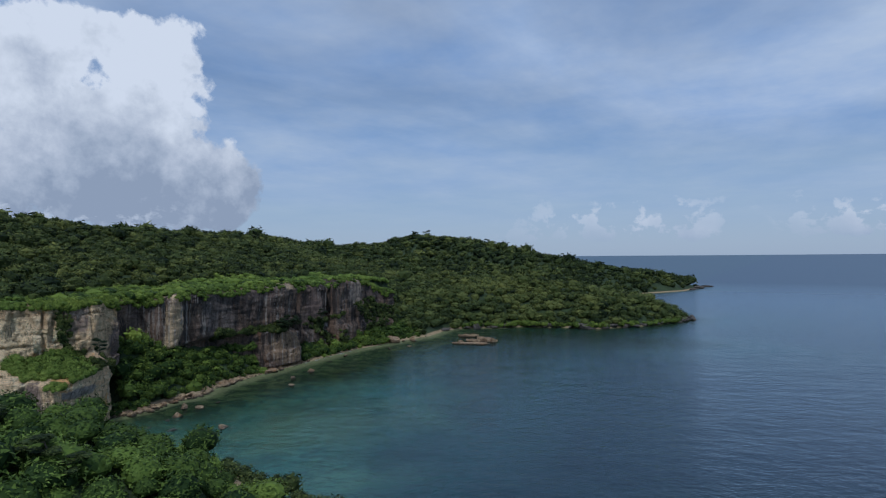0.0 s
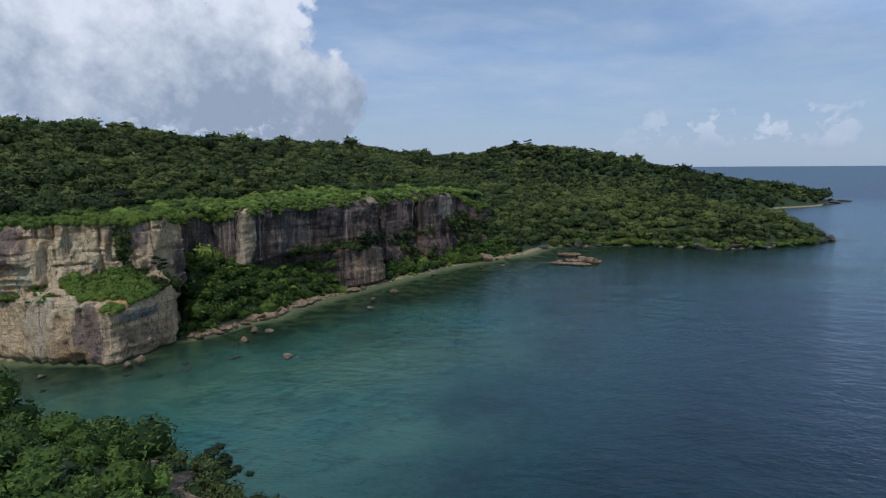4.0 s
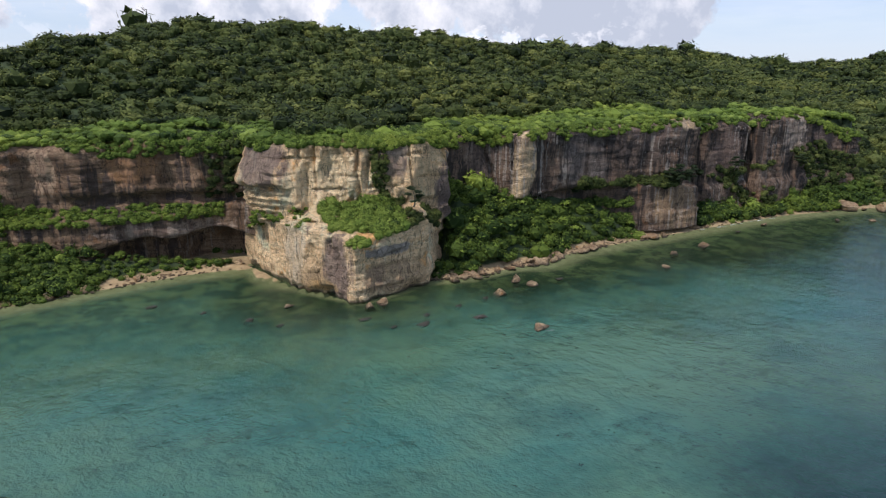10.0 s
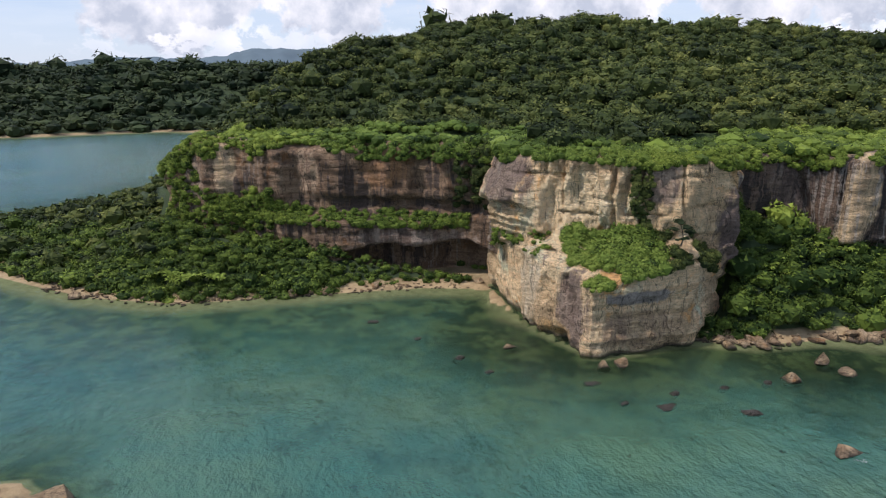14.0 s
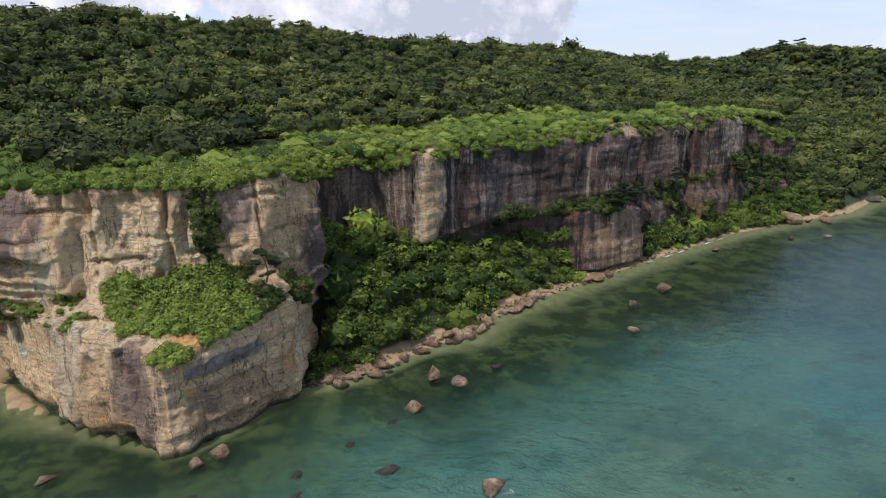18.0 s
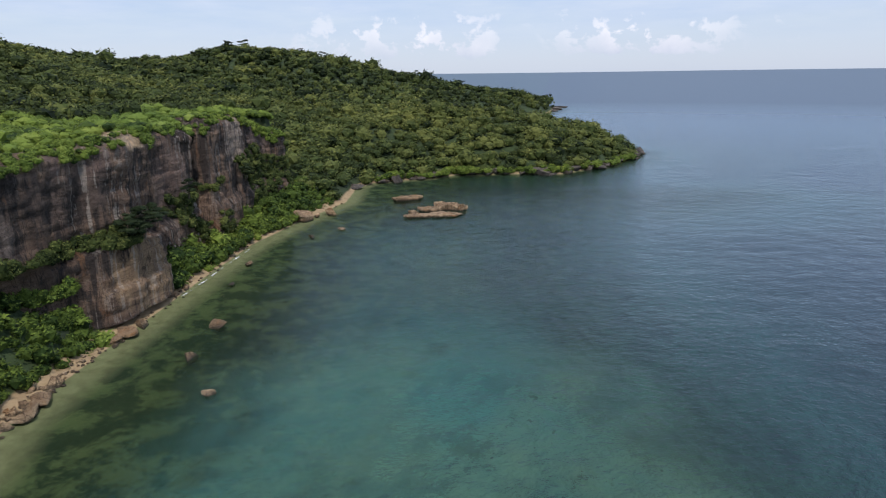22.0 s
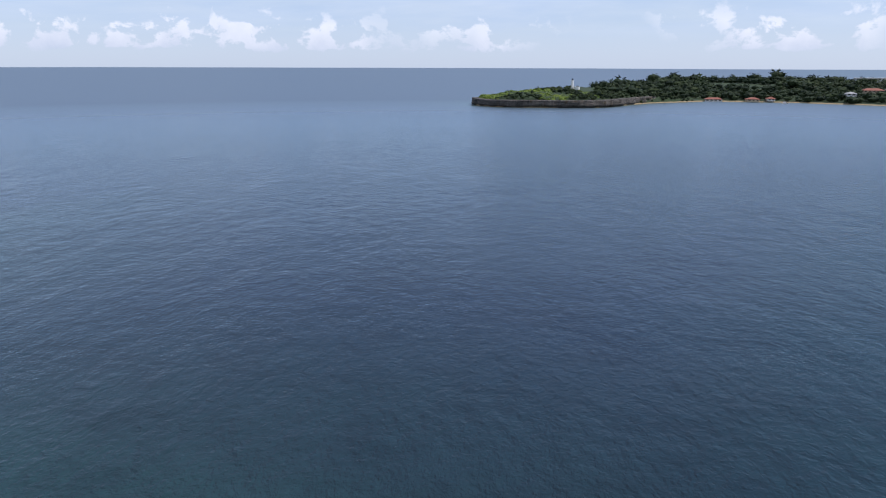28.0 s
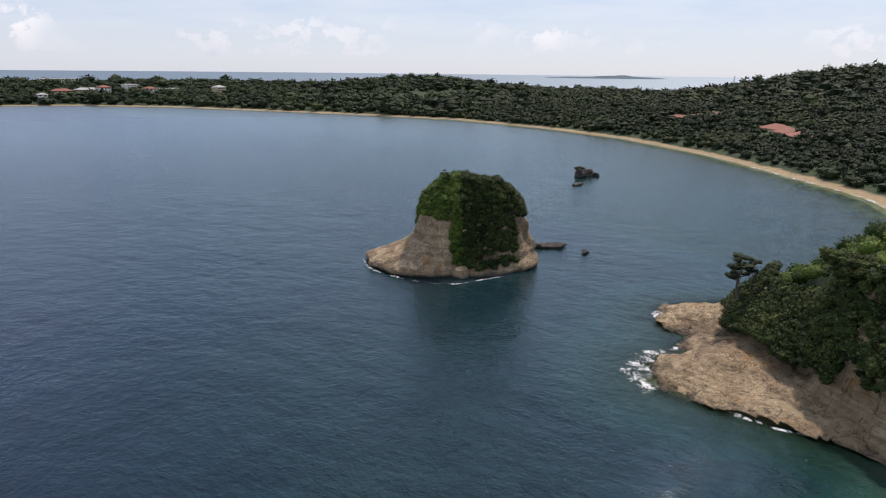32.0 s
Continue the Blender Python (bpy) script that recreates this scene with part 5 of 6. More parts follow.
def sea_stack():
    rgt, fwd = np.array([-0.80, 0.60]), np.array([-0.60, -0.80])
    cx, cy = -19.5, -83.5
    n, m = 150, 70
    zs = np.linspace(-0.6, 17.0, m)
    th = np.arange(n) / n * 2 * math.pi
    Z, T = np.meshgrid(zs, th)
    left = table(Z, [-1, 0.4, 1.6, 3.5, 6, 10, 14, 17], [18.5, 20.0, 17.5, 12.0, 9.2, 7.4, 6.2, 3.0])
    right = table(Z, [-1, 0.4, 2, 6, 10, 14, 17], [16.5, 17.5, 16.0, 14.6, 13.2, 11.6, 8.0])
    deep = table(Z, [-1, 0.4, 2, 6, 10, 14, 17], [12.5, 13.5, 11.5, 9.6, 8.4, 7.0, 3.5])
    c, s = np.cos(T), np.sin(T)
    a = np.where(c < 0, left, right)
    gully = 1 - 0.42 * np.exp(-((T - 5.12) / 0.40) ** 2) * sstep(-1.5, 3, Z)
    rough = 1 + 0.06 * fnoise(c * 3, s * 3, Z / 6, 3, 3) + 0.035 * vnoise(c * 2, s * 2, Z / 0.7, 5) + 0.03 * np.abs(vnoise(c * 7, s * 7, Z / 3.0, 6)) - 0.07 * sstep(1.3, 0.2, Z)
    crack = 1 - 0.05 * np.exp(-((T - 4.66 - 0.01 * Z) / 0.045) ** 2)
    u, v = a * c * gully * rough * crack, deep * s * gully * rough * crack
    # s < 0 is the side towards the open bay to the north-east
    X = cx + u * rgt[0] + v * fwd[0]
    Y = cy + u * rgt[1] + v * fwd[1]
    P = np.stack([X, Y, Z], -1).reshape(-1, 3)
    P = np.vstack([P, [[cx, cy, 17.6]]])
    idx = np.arange(n * m).reshape(n, m)
    nxt = np.roll(idx, -1, axis=0)
    F = np.concatenate([np.stack([idx[:, :-1], nxt[:, :-1], nxt[:, 1:]], -1).reshape(-1, 3), np.stack([idx[:, :-1], nxt[:, 1:], idx[:, 1:]], -1).reshape(-1, 3),
                        np.stack([idx[:, -1], nxt[:, -1], np.full(n, n * m)], -1)])
    stack = tagged(new("sea_stack"), "tan sandstone sea stack with a crown of dark shrubs", "sea stack")
    stack.location = (cx, cy, 0)
    me = mesh_of("rock", P - np.array([cx, cy, 0]), F, M_ROCK_LEDGE)
    part("rock", me, stack, "bare layered tan sandstone")
    cone = rock_mesh("rock", 333, M_ROCK_LEDGE, 0.4, 1.15)
    for dx, dy, sx, sy, sz, turn in ((6.0, 9.6, 2.8, 2.4, 2.9, 0.9), (0.5, 11.4, 1.3, 1.1, 1.1, 1.0), (-3.0, 11.7, 1.0, 0.8, 0.8, 2.0), (-5.2, 11.4, 1.2, 1.0, 1.1, 0.4), (-8.0, 10.6, 1.0, 0.9, 0.9, 1.4)):
        c = part("rock", cone, stack)
        c.matrix_local = Matrix.LocRotScale((dx, dy, -0.2), Euler((0, 0, turn)), (sx, sy, sz))
    # shrubs on the top and down the gully
    rng = np.random.default_rng(12)
    zz, tt = Z.ravel(), T.ravel()
    down = table(zz, [0, 0.9, 2.0, 6, 10.5, 11.5], [0, 0.20, 0.50, 0.56, 0.60, 3.2])
    dt = np.abs((tt - 5.13 + math.pi) % (2 * math.pi) - math.pi)
    lowest = 10.2 + 1.8 * vnoise(np.cos(tt) * 3, np.sin(tt) * 3, 0, 9) - 2.0 * (np.sin(tt) > 0.2)
    ok = np.where(((zz > lowest) | ((dt < down) & (zz > 0.9))))[0]
    pick = rng.choice(ok, 1200, replace=len(ok) < 1200)
    pts = P[pick]
    cap_u, cap_v = np.clip(rng.normal(2.0, 4.0, 150), -2.5, 7.0), np.clip(rng.normal(0, 2.6, 150), -3.0, 3.0)
    cap = np.stack([cx + cap_u * rgt[0] + cap_v * fwd[0], cy + cap_u * rgt[1] + cap_v * fwd[1], 17.6 - 0.04 * cap_u ** 2], -1)
    pts = np.vstack([pts, cap])
    # split by side: the darker leaf colour partly paints in the gully's shade
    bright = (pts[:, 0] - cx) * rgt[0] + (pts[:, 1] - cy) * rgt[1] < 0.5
    for nm, msk, mat, lab in (("shrub_cover", bright, M_LEAF_BRIGHT, "light green shrubs"), ("shrub_cover", ~bright, M_LEAF, "shrubs in darker green, partly for the gully's shade")):
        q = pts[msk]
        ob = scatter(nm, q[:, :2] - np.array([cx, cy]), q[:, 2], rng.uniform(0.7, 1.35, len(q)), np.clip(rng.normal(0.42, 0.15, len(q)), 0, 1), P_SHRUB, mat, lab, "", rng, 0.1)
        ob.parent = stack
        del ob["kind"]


sea_stack()


def small_stack():
    me = rock_mesh("reef_rock", 303, M_ROCK_REEF, 0.5, 1.0)
    st = tagged(new("sea_stack"), "small dark limestone stack with a tuft of grass", "sea stack")
    st.location = (-131, -146, 0)
    for dx, dy, z, sx, sy, sz, turn in ((1.6, -0.6, 0.9, 4.4, 3.4, 4.2, 0.4), (-1.6, 0.6, 0.7, 4.0, 3.2, 3.4, 2.2), (-4.6, 1.8, 0.2, 2.8, 2.0, 2.0, 1.2)):
        r = part("rock", me, st)
        r.matrix_local = Matrix.LocRotScale((dx, dy, z), Euler((0, 0, turn)), (sx, sy, sz))
    rng = np.random.default_rng(3)
    q = np.clip(rng.normal(0, 0.8, (26, 2)), -1.2, 1.2) + np.array([1.4, -0.5])
    peak = 0.5 + 4.2 * max(v.co.z for v in me.vertices)
    ob = scatter("grass_tuft", q, np.full(26, peak), rng.uniform(0.5, 0.9, 26), rng.uniform(0.2, 0.5, 26), P_SHRUB, M_LEAF, "dark green tuft", "", rng, 0.0)
    ob.parent = st
    del ob["kind"]


small_stack()
put_rock(3, -35.6, 56.0, 0.3, 4.4, 3.2, 4.6, 30, "boulder", "pale rounded sandstone outcrop at the end of the promontory")


def rock_ledge():
    """The wave cut platform round the end of the promontory, in worn steps."""
    gx, gy = np.arange(-48, 0, 0.45), np.arange(-48, 12, 0.45)
    x, y = np.meshgrid(gx, gy)
    d = signed_dist(SHORE_SOUTH, x, y) + 1.4 * fnoise(x / 5, y / 5, 0, 4, 3)
    pu = signed_dist(PROM_UPPER, x, y)
    rise = 0.30 * np.clip(d + 0.9, -3, 8) + 0.5 * fnoise(x / 4, y / 4, 0, 4, 6)
    z = np.floor(rise / 0.38) * 0.38 + 0.38 * sstep(0.25, 0.9, (rise / 0.38) % 1.0) + 0.10 * fnoise(x / 1.2, y / 1.2, 0, 3, 8)
    z = np.clip(z + 0.35 + 1.8 * sstep(-2.5, 1, pu), -1.2, 4.4)
    idx = np.arange(x.size).reshape(x.shape)
    f = np.stack([idx[:-1, :-1], idx[:-1, 1:], idx[1:, 1:], idx[1:, :-1]], -1).reshape(-1, 4)
    ok = ((d > -1.6) & (pu < 4.5)).ravel()
    f = f[ok[f].all(1)]
    used = np.unique(f)
    remap = np.full(x.size, -1)
    remap[used] = np.arange(len(used))
    me = mesh_of("rock_ledge", np.stack([x, y, z], -1).reshape(-1, 3)[used], remap[f], M_ROCK_LEDGE)
    thing("rock_ledge", me, "wave cut tan sandstone ledge with worn steps", "rock ledge", "structure")


rock_ledge()


# shrubs that grow on ledges and hang over the cliff edges
def hang(name, line, z_of, n, r0, r1, mat, label, tint, seed, off=(0.0, 1.5), where=None, tie=False):
    rng = np.random.default_rng(seed)
    pts = catmull(line, 0.6)
    tan = np.gradient(pts[:, :2], axis=0)
    tan /= np.linalg.norm(tan, axis=1)[:, None] + 1e-9
    i = rng.integers(len(pts), size=n)
    o = rng.uniform(off[0], off[1], n)
    x, y = pts[i, 0] + tan[i, 1] * o, pts[i, 1] - tan[i, 0] * o
    z = z_of(x, (o - off[0]) / (off[1] - off[0]) if tie else rng.random(n), rng)
    m = np.ones(n, bool) if where is None else where(x, z)
    return scatter(name, np.stack([x, y], -1)[m], z[m], rng.uniform(r0, r1, m.sum()), np.clip(rng.normal(tint, 0.15, m.sum()), 0, 1), P_SHRUB, mat, label, "shrubs", rng, 0.05)


def grow(name, face, n, where, r0, r1, mat, label, tint, seed, spread=0.18):
    """Shrubs rooted on a rock face: points of it that suit where(x, y, z)."""
    rng = np.random.default_rng(seed)
    P, nor = FACES[face]
    ok = np.argwhere(where(P[..., 0], P[..., 1], P[..., 2]))
    pick = ok[rng.integers(len(ok), size=n)]
    q = P[pick[:, 0], pick[:, 1]].copy()
    q[:, :2] += nor[pick[:, 0]] * rng.uniform(-0.1, 0.35, n)[:, None]
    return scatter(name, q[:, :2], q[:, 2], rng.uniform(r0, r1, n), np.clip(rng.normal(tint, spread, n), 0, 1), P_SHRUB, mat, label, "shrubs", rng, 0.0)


TOPS = lambda x: 26.4 + 1.2 * vnoise(x / 3.0, 0 * x, 0, 71) - 1.9 * sstep(0.1, 0.7, vnoise(x / 6.0, 0 * x, 0, 72))
grow("hanging_shrubs", "cliff_point", 420, lambda x, y, z: (z > 0.9) & (vnoise(x / 4, y / 4, 0, 21) > -0.35), 0.8, 1.8, M_LEAF_BRIGHT, "green shrubs hanging over the limestone foot of the point", 0.45, 58)
grow("hanging_shrubs", "cliff_headland", 620, lambda x, y, z: z > TOPS(x) + 0.5, 0.5, 1.1, M_LEAF_BRIGHT, "bright green vines hanging over the edge of the headland", 0.66, 41)
grow("hanging_shrubs", "cliff_headland", 150, lambda x, y, z: (np.abs(x - 29.0) < 1.5) & (z > 17) & (vnoise(z / 2.6, x, 0, 4) > -0.1), 0.35, 0.85, M_LEAF, "green plants hanging in the cleft of the headland", 0.6, 52)
grow("ledge_shrubs", "ledge", 520, lambda x, y, z: (x > 18.0) & (x < 31.0) & (vnoise(x / 2.2, y / 2.2, 0, 14) > -0.4 + 0.25 * sstep(97.5, 95.5, y)), 0.5, 1.35, M_LEAF_BRIGHT, "yellow green shrubs on the ledge of the headland", 0.74, 44)
grow("ledge_shrubs", "ledge", 130, lambda x, y, z: (x > 21.5) & (x < 31.5) & (z > 12.2), 1.0, 1.9, M_LEAF_BRIGHT, "taller green shrubs at the back of the headland ledge", 0.5, 57)
grow("ledge_shrubs", "ledge", 190, lambda x, y, z: (x > 31.0) & (x < 42.0) & (vnoise(x / 2.0, y / 2.0, 0, 15) > -0.2), 0.5, 1.1, M_LEAF, "shrubs in darker green, partly for the gully's shade at the end of the headland ledge", 0.5, 53)
grow("ledge_shrubs", "ledge", 110, lambda x, y, z: (x < 16.0) & (vnoise(y / 1.6, z / 1.6, 0, 16) > 0.05), 0.3, 0.75, M_LEAF_BRIGHT, "light green tufts on the flank of the headland", 0.62, 54)
grow("hanging_shrubs", "cliff_west", 600, lambda x, y, z: z > TOPS(x) - 0.8 - 1.5 * sstep(-30, -18, x) - 6 * sstep(-56, -66, x), 0.6, 1.2, M_LEAF_BRIGHT, "bright green vines hanging over the brown cliff", 0.6, 42)
grow("hanging_shrubs", "cliff_west", 160, lambda x, y, z: (x > 0.5) & (z > 15.0), 0.7, 1.5, M_LEAF, "dark trees filling the cleft beside the headland", 0.35, 55)
grow("ledge_shrubs", "cliff_west", 620, lambda x, y, z: (x > -52) & (x < 3) & (z > 10.6) & (z < 13.4 + 2.5 * sstep(-25, -45, x)), 0.5, 1.15, M_LEAF_BRIGHT, "green shrubs along the ledge of the brown cliff", 0.46, 45)
grow("ledge_shrubs", "cliff_west", 420, lambda x, y, z: (x < -38) & (z < 17 + 8 * sstep(-52, -60, x)) & (vnoise(x / 5, z / 4, 0, 17) > -0.25), 0.7, 1.5, M_LEAF_BRIGHT, "green creepers on the end of the brown cliff", 0.42, 51)
grow("hanging_shrubs", "cliff_east", 820, lambda x, y, z: z > east_top(x) + TOPS(x) - 27.6, 0.5, 1.1, M_LEAF_BRIGHT, "green vines hanging over the edge of the dark cliff", 0.56, 43)
grow("ledge_shrubs", "cliff_east", 760, lambda x, y, z: (x > 56) & (x < 100) & (z < 11.2 + 2.0 * np.sin(x / 21) + 1.2 * vnoise(x / 3, 0 * x, 0, 18)) & (z > 2.5) & (vnoise(x / 5, z / 2.2, 0, 19) > -0.1), 0.6, 1.35, M_LEAF_BRIGHT, "green shrubs on the ledges of the dark cliff", 0.26, 46)
grow("ledge_shrubs", "cliff_east", 560, lambda x, y, z: (x > 122) & (z < 14 + 6 * sstep(150, 178, x)) & (vnoise(x / 7, z / 5, 0, 15) > -0.05), 0.7, 1.6, M_LEAF, "green creepers climbing the dark cliff", 0.58, 47)
grow("ledge_shrubs", "cliff_east", 700, lambda x, y, z: (x < 59) & (z < 21 - 0.9 * (x - 46)) & (z > 2), 0.8, 1.7, M_LEAF_BRIGHT, "dark green trees filling the gully beside the headland", 0.34, 48)
grow("ledge_shrubs", "cliff_east", 230, lambda x, y, z: (np.abs(z - 13.6) < 0.9 + 0.8 * vnoise(x / 3, 0 * x, 0, 33)) & (x > 84) & (x < 119), 0.6, 1.5, M_LEAF, "dark green trees on the shoulder of the dark cliff", 0.5, 56)
hang("hanging_shrubs", PROM_LINE[:5], lambda x, u, rng: 9.0 + 3.0 * sstep(-30, -18, x) - 7.5 * u, 760, 0.6, 1.4, M_LEAF, "dark shrubs covering the slope above the rock ledge", 0.34, 50, (-1.5, 5.0), None, True)
hang("hanging_shrubs", PROM_LINE[3:], lambda x, u, rng: 17.6 - 4.0 * u ** 2 - 10.5 * sstep(-22, -35, x), 520, 0.5, 1.2, M_LEAF, "shrubs and grass hanging over the promontory cliff", 0.6, 49, (-1.8, 0.9))

grow("hanging_shrubs", "cliff_promontory", 420, lambda x, y, z: (z > 6.5 + 3.5 * vnoise(x / 3, y / 3, 0, 22)) & (y < 2) & (y > -22), 0.7, 1.5, M_LEAF, "shrubs in darker green, partly for the gully's shade hanging down the promontory wall", 0.42, 59)

# ---- rosettes of long leaves on the slopes under the cliffs ----
def rosette(seed, fronds=13):
    rng = np.random.default_rng(seed)
    V, F = [], []
    for i in range(fronds):
        a = i * 2.399 + rng.uniform(-0.2, 0.2)
        ln = rng.uniform(0.8, 1.15)
        k = np.linspace(0, 1, 6)
        r, z = ln * k, 0.55 * np.sin(k * 2.3) * ln * rng.uniform(0.7, 1.2)
        wd = 0.16 * np.sin(np.clip(k * 0.9 + 0.12, 0, 1) * math.pi) + 0.01
        c, s = math.cos(a), math.sin(a)
        n0 = len(V) * 12
        V.append(np.concatenate([np.stack([r * c - s * wd, r * s + c * wd, z], -1), np.stack([r * c + s * wd, r * s - c * wd, z - 0.03], -1)]))
        F += [[n0 + j, n0 + j + 1, n0 + j + 7, n0 + j + 6] for j in range(5)]
    V = np.concatenate(V)
    return mesh_of("leaf_rosette", V, np.array(F), M_LEAF_BRIGHT, True, {"tint": np.full(len(V), 0.45)})


def rosettes():
    rng = np.random.default_rng(17)
    ms = [rosette(k) for k in range(4)]
    n = 0
    while n < 46:
        x = rng.uniform(48, 100) if n % 3 else rng.uniform(-68, -24)
        y = rng.uniform(101, 121)
        d1 = signed_dist(SHORE_MAIN, np.array([x]), np.array([y]))[0]
        up = signed_dist(UPPER, np.array([x]), np.array([y]))[0]
        if d1 < 4 or up > -1.2:
            continue
        z = float(land(np.array([x]), np.array([y]))[0][0])
        ob = thing("palm_fern", ms[n % 4], "light green rosette of arching leaves among shrubs", "plant", "", "rosettes under the cliff")
        ob.matrix_world = Matrix.LocRotScale((x, y, z + 1.6), Euler((rng.uniform(-0.3, 0.3), rng.uniform(-0.3, 0.3), rng.uniform(0, 6))), (rng.uniform(0.8, 1.7),) * 3)
        n += 1


rosettes()


# ---- trees that stand out ----
def plain_material(name, col, rough=0.8, var=0.25, scale=0.8):
    m, nt, p = material(name)
    pos = nt.nodes.new("ShaderNodeNewGeometry").outputs["Position"]
    a, b = tuple(c * (1 - var) for c in col), tuple(min(c * (1 + var), 1) for c in col)
    link(nt, ramp(nt, [(0.3, a), (0.7, b)], noise_tex(nt, pos, scale, 6, 0.6)).outputs[0], p.inputs["Base Color"])
    p.inputs["Roughness"].default_value = rough
    return m


M_BARK = plain_material("bark", (0.10, 0.08, 0.06), 0.9, 0.35, 3.0)
M_WALL = plain_material("white_render", (0.74, 0.72, 0.68), 0.8, 0.08)
M_CREAM = plain_material("cream_render", (0.55, 0.44, 0.30), 0.8, 0.1)
M_ROOF_RED = plain_material("red_roof_tiles", (0.24, 0.082, 0.052), 0.8, 0.25, 1.5)
M_ROOF_GREY = plain_material("grey_roof", (0.34, 0.33, 0.32), 0.7, 0.15)
M_GLASS_DARK = plain_material("dark_window", (0.03, 0.035, 0.04), 0.15, 0.1)
M_STEEL = plain_material("galvanised_steel", (0.40, 0.41, 0.42), 0.5, 0.1)


def tube(path, radii, sides=7):
    """A tapered limb along points: vertices and quads."""
    p = np.array(path, float)
    t = np.gradient(p, axis=0)
    t /= np.linalg.norm(t, axis=1)[:, None] + 1e-9
    ref = np.array([0.31, 0.95, 0.05])
    u = np.cross(t, ref); u /= np.linalg.norm(u, axis=1)[:, None] + 1e-9
    w = np.cross(t, u)
    a = np.arange(sides) / sides * 2 * math.pi
    V = (p[:, None] + (np.cos(a)[None, :, None] * u[:, None] + np.sin(a)[None, :, None] * w[:, None]) * np.array(radii)[:, None, None]).reshape(-1, 3)
    idx = np.arange(len(p) * sides).reshape(len(p), sides)
    nx = np.roll(idx, -1, axis=1)
    return V, np.stack([idx[:-1], nx[:-1], nx[1:], idx[1:]], -1).reshape(-1, 4)


def pad_tree(seed, height, spread, pads, leaf_mat, lean=0.1, protos=P_SHRUB):
    """A wind shaped tree with a bent trunk, limbs and flat pads of leaves; returns its parts as meshes."""
    rng = np.random.default_rng(seed)
    k = np.linspace(0, 1, 7)
    trunk = np.stack([lean * height * k ** 1.5, 0.06 * height * np.sin(k * 4), height * 0.86 * k], -1)
    tv, tf = tube(trunk, 0.035 * height * (1 - 0.75 * k))
    LV, LF, n0 = [], [], 0
    xy, zs, rs = [], [], []
    for i in range(pads):
        f = 0.42 + 0.58 * i / (pads - 1)
        base = np.array([np.interp(f * 0.92, k, trunk[:, j]) for j in range(3)])
        a = i * 2.4 + rng.uniform(-0.4, 0.4)
        reach = spread * (1.05 - 0.55 * f) * rng.uniform(0.75, 1.1)
        end = base + np.array([math.cos(a) * reach, math.sin(a) * reach, 0.10 * height * rng.uniform(0.4, 1.2)])
        v, fa = tube([base, (base + end) / 2 + np.array([0, 0, -0.02 * height]), end], 0.012 * height * np.array([1, 0.7, 0.3]), 5)
        LV.append(v); LF.append(fa + n0); n0 += len(v)
        for _ in range(5):
            o = rng.normal(0, 0.34 * reach, 2)
            xy.append(end[:2] + o); zs.append(end[2] + rng.uniform(-0.02, 0.06) * height); rs.append(spread * rng.uniform(0.28, 0.44))
    xy.append(trunk[-1, :2]); zs.append(height * 0.9); rs.append(spread * 0.38)
    flat = [(v * np.array([1, 1, 0.55]), f, s) for v, f, s in protos]
    V, F, A, n1 = [], [], [], 0
    for (x, y), z, r in zip(xy, zs, rs):
        pv, pf, ps = flat[rng.integers(len(flat))]
        V.append(pv * r + np.array([x, y, z])); F.append(pf + n1); A.append(np.clip(rng.uniform(0.25, 0.6) + ps, 0, 1)); n1 += len(pv)
    return (mesh_of("trunk", tv, tf, M_BARK), mesh_of("limbs", np.concatenate(LV), np.concatenate(LF), M_BARK),
            mesh_of("crown", np.concatenate(V), np.concatenate(F), leaf_mat, False, {"tint": np.concatenate(A)}))


def tree_thing(meshes, x, y, z, turn, scale, label, name="tree", group=""):
    t = tagged(new(name), label, "tree", group)
    t.matrix_world = Matrix.LocRotScale((x, y, z), Euler((0, 0, radians(turn))), (scale,) * 3)
    for nm, me in zip(("trunk", "limbs", "crown"), meshes):
        part(nm, me, t)
    return t


PINE = pad_tree(61, 7.0, 2.7, 7, M_LEAF_DARK, 0.08)
COAST = [pad_tree(80 + k, 7.0, 3.2, 5 + k, M_LEAF, 0.15, P_COAST) for k in range(3)]
UMBRELLA = [pad_tree(70 + k, 7.0, 3.2, 5 + k, M_LEAF_DARK, 0.15) for k in range(3)]
tree_thing(PINE, -28.6, -27.2, 5.8, 200, 1.0, "dark layered pine leaning out over the rock ledge", "pine_tree")
tree_thing(PINE, -12.5, 9.5, 12.8, 320, 0.62, "dark pine branch reaching out from the promontory edge", "pine_tree")


def ground_z(x, y):
    return float(land(np.array([float(x)]), np.array([float(y)]))[0][0])


for k, (x, y, s) in enumerate([(290, 300, 1.25), (297, 303, 1.0), (46, 246, 0.7), (53, 247, 0.85), (28, 242, 0.5), (-34, 205, 0.42), (-8, 228, 0.5), (480, 305, 1.0), (520, 300, 1.2), (532, 292, 1.3), (548, 272, 1.1),
                               (556, 255, 1.2), (562, 238, 1.1), (585, 165, 1.2), (590, 150, 1.1), (500, 320, 1.1), (340, 362, 1.1), (372, 385, 1.0), (180, 268, 0.8), (236, 300, 0.8), (110, 256, 0.7), (596, 128, 1.0)]):
    tree_thing(UMBRELLA[k % 3], x, y, ground_z(x, y) + (0.0 if x > 400 else 0.8), 47 * k, s * (1.0 if x > 400 else 0.9), "dark umbrella shaped tree standing above the ridge line", "ridge_tree", "trees along the ridge")

tree_thing(COAST[0], -15.5, -82.5, 17.2, 30, 0.36, "small dark tree on top of the sea stack", "ridge_tree")

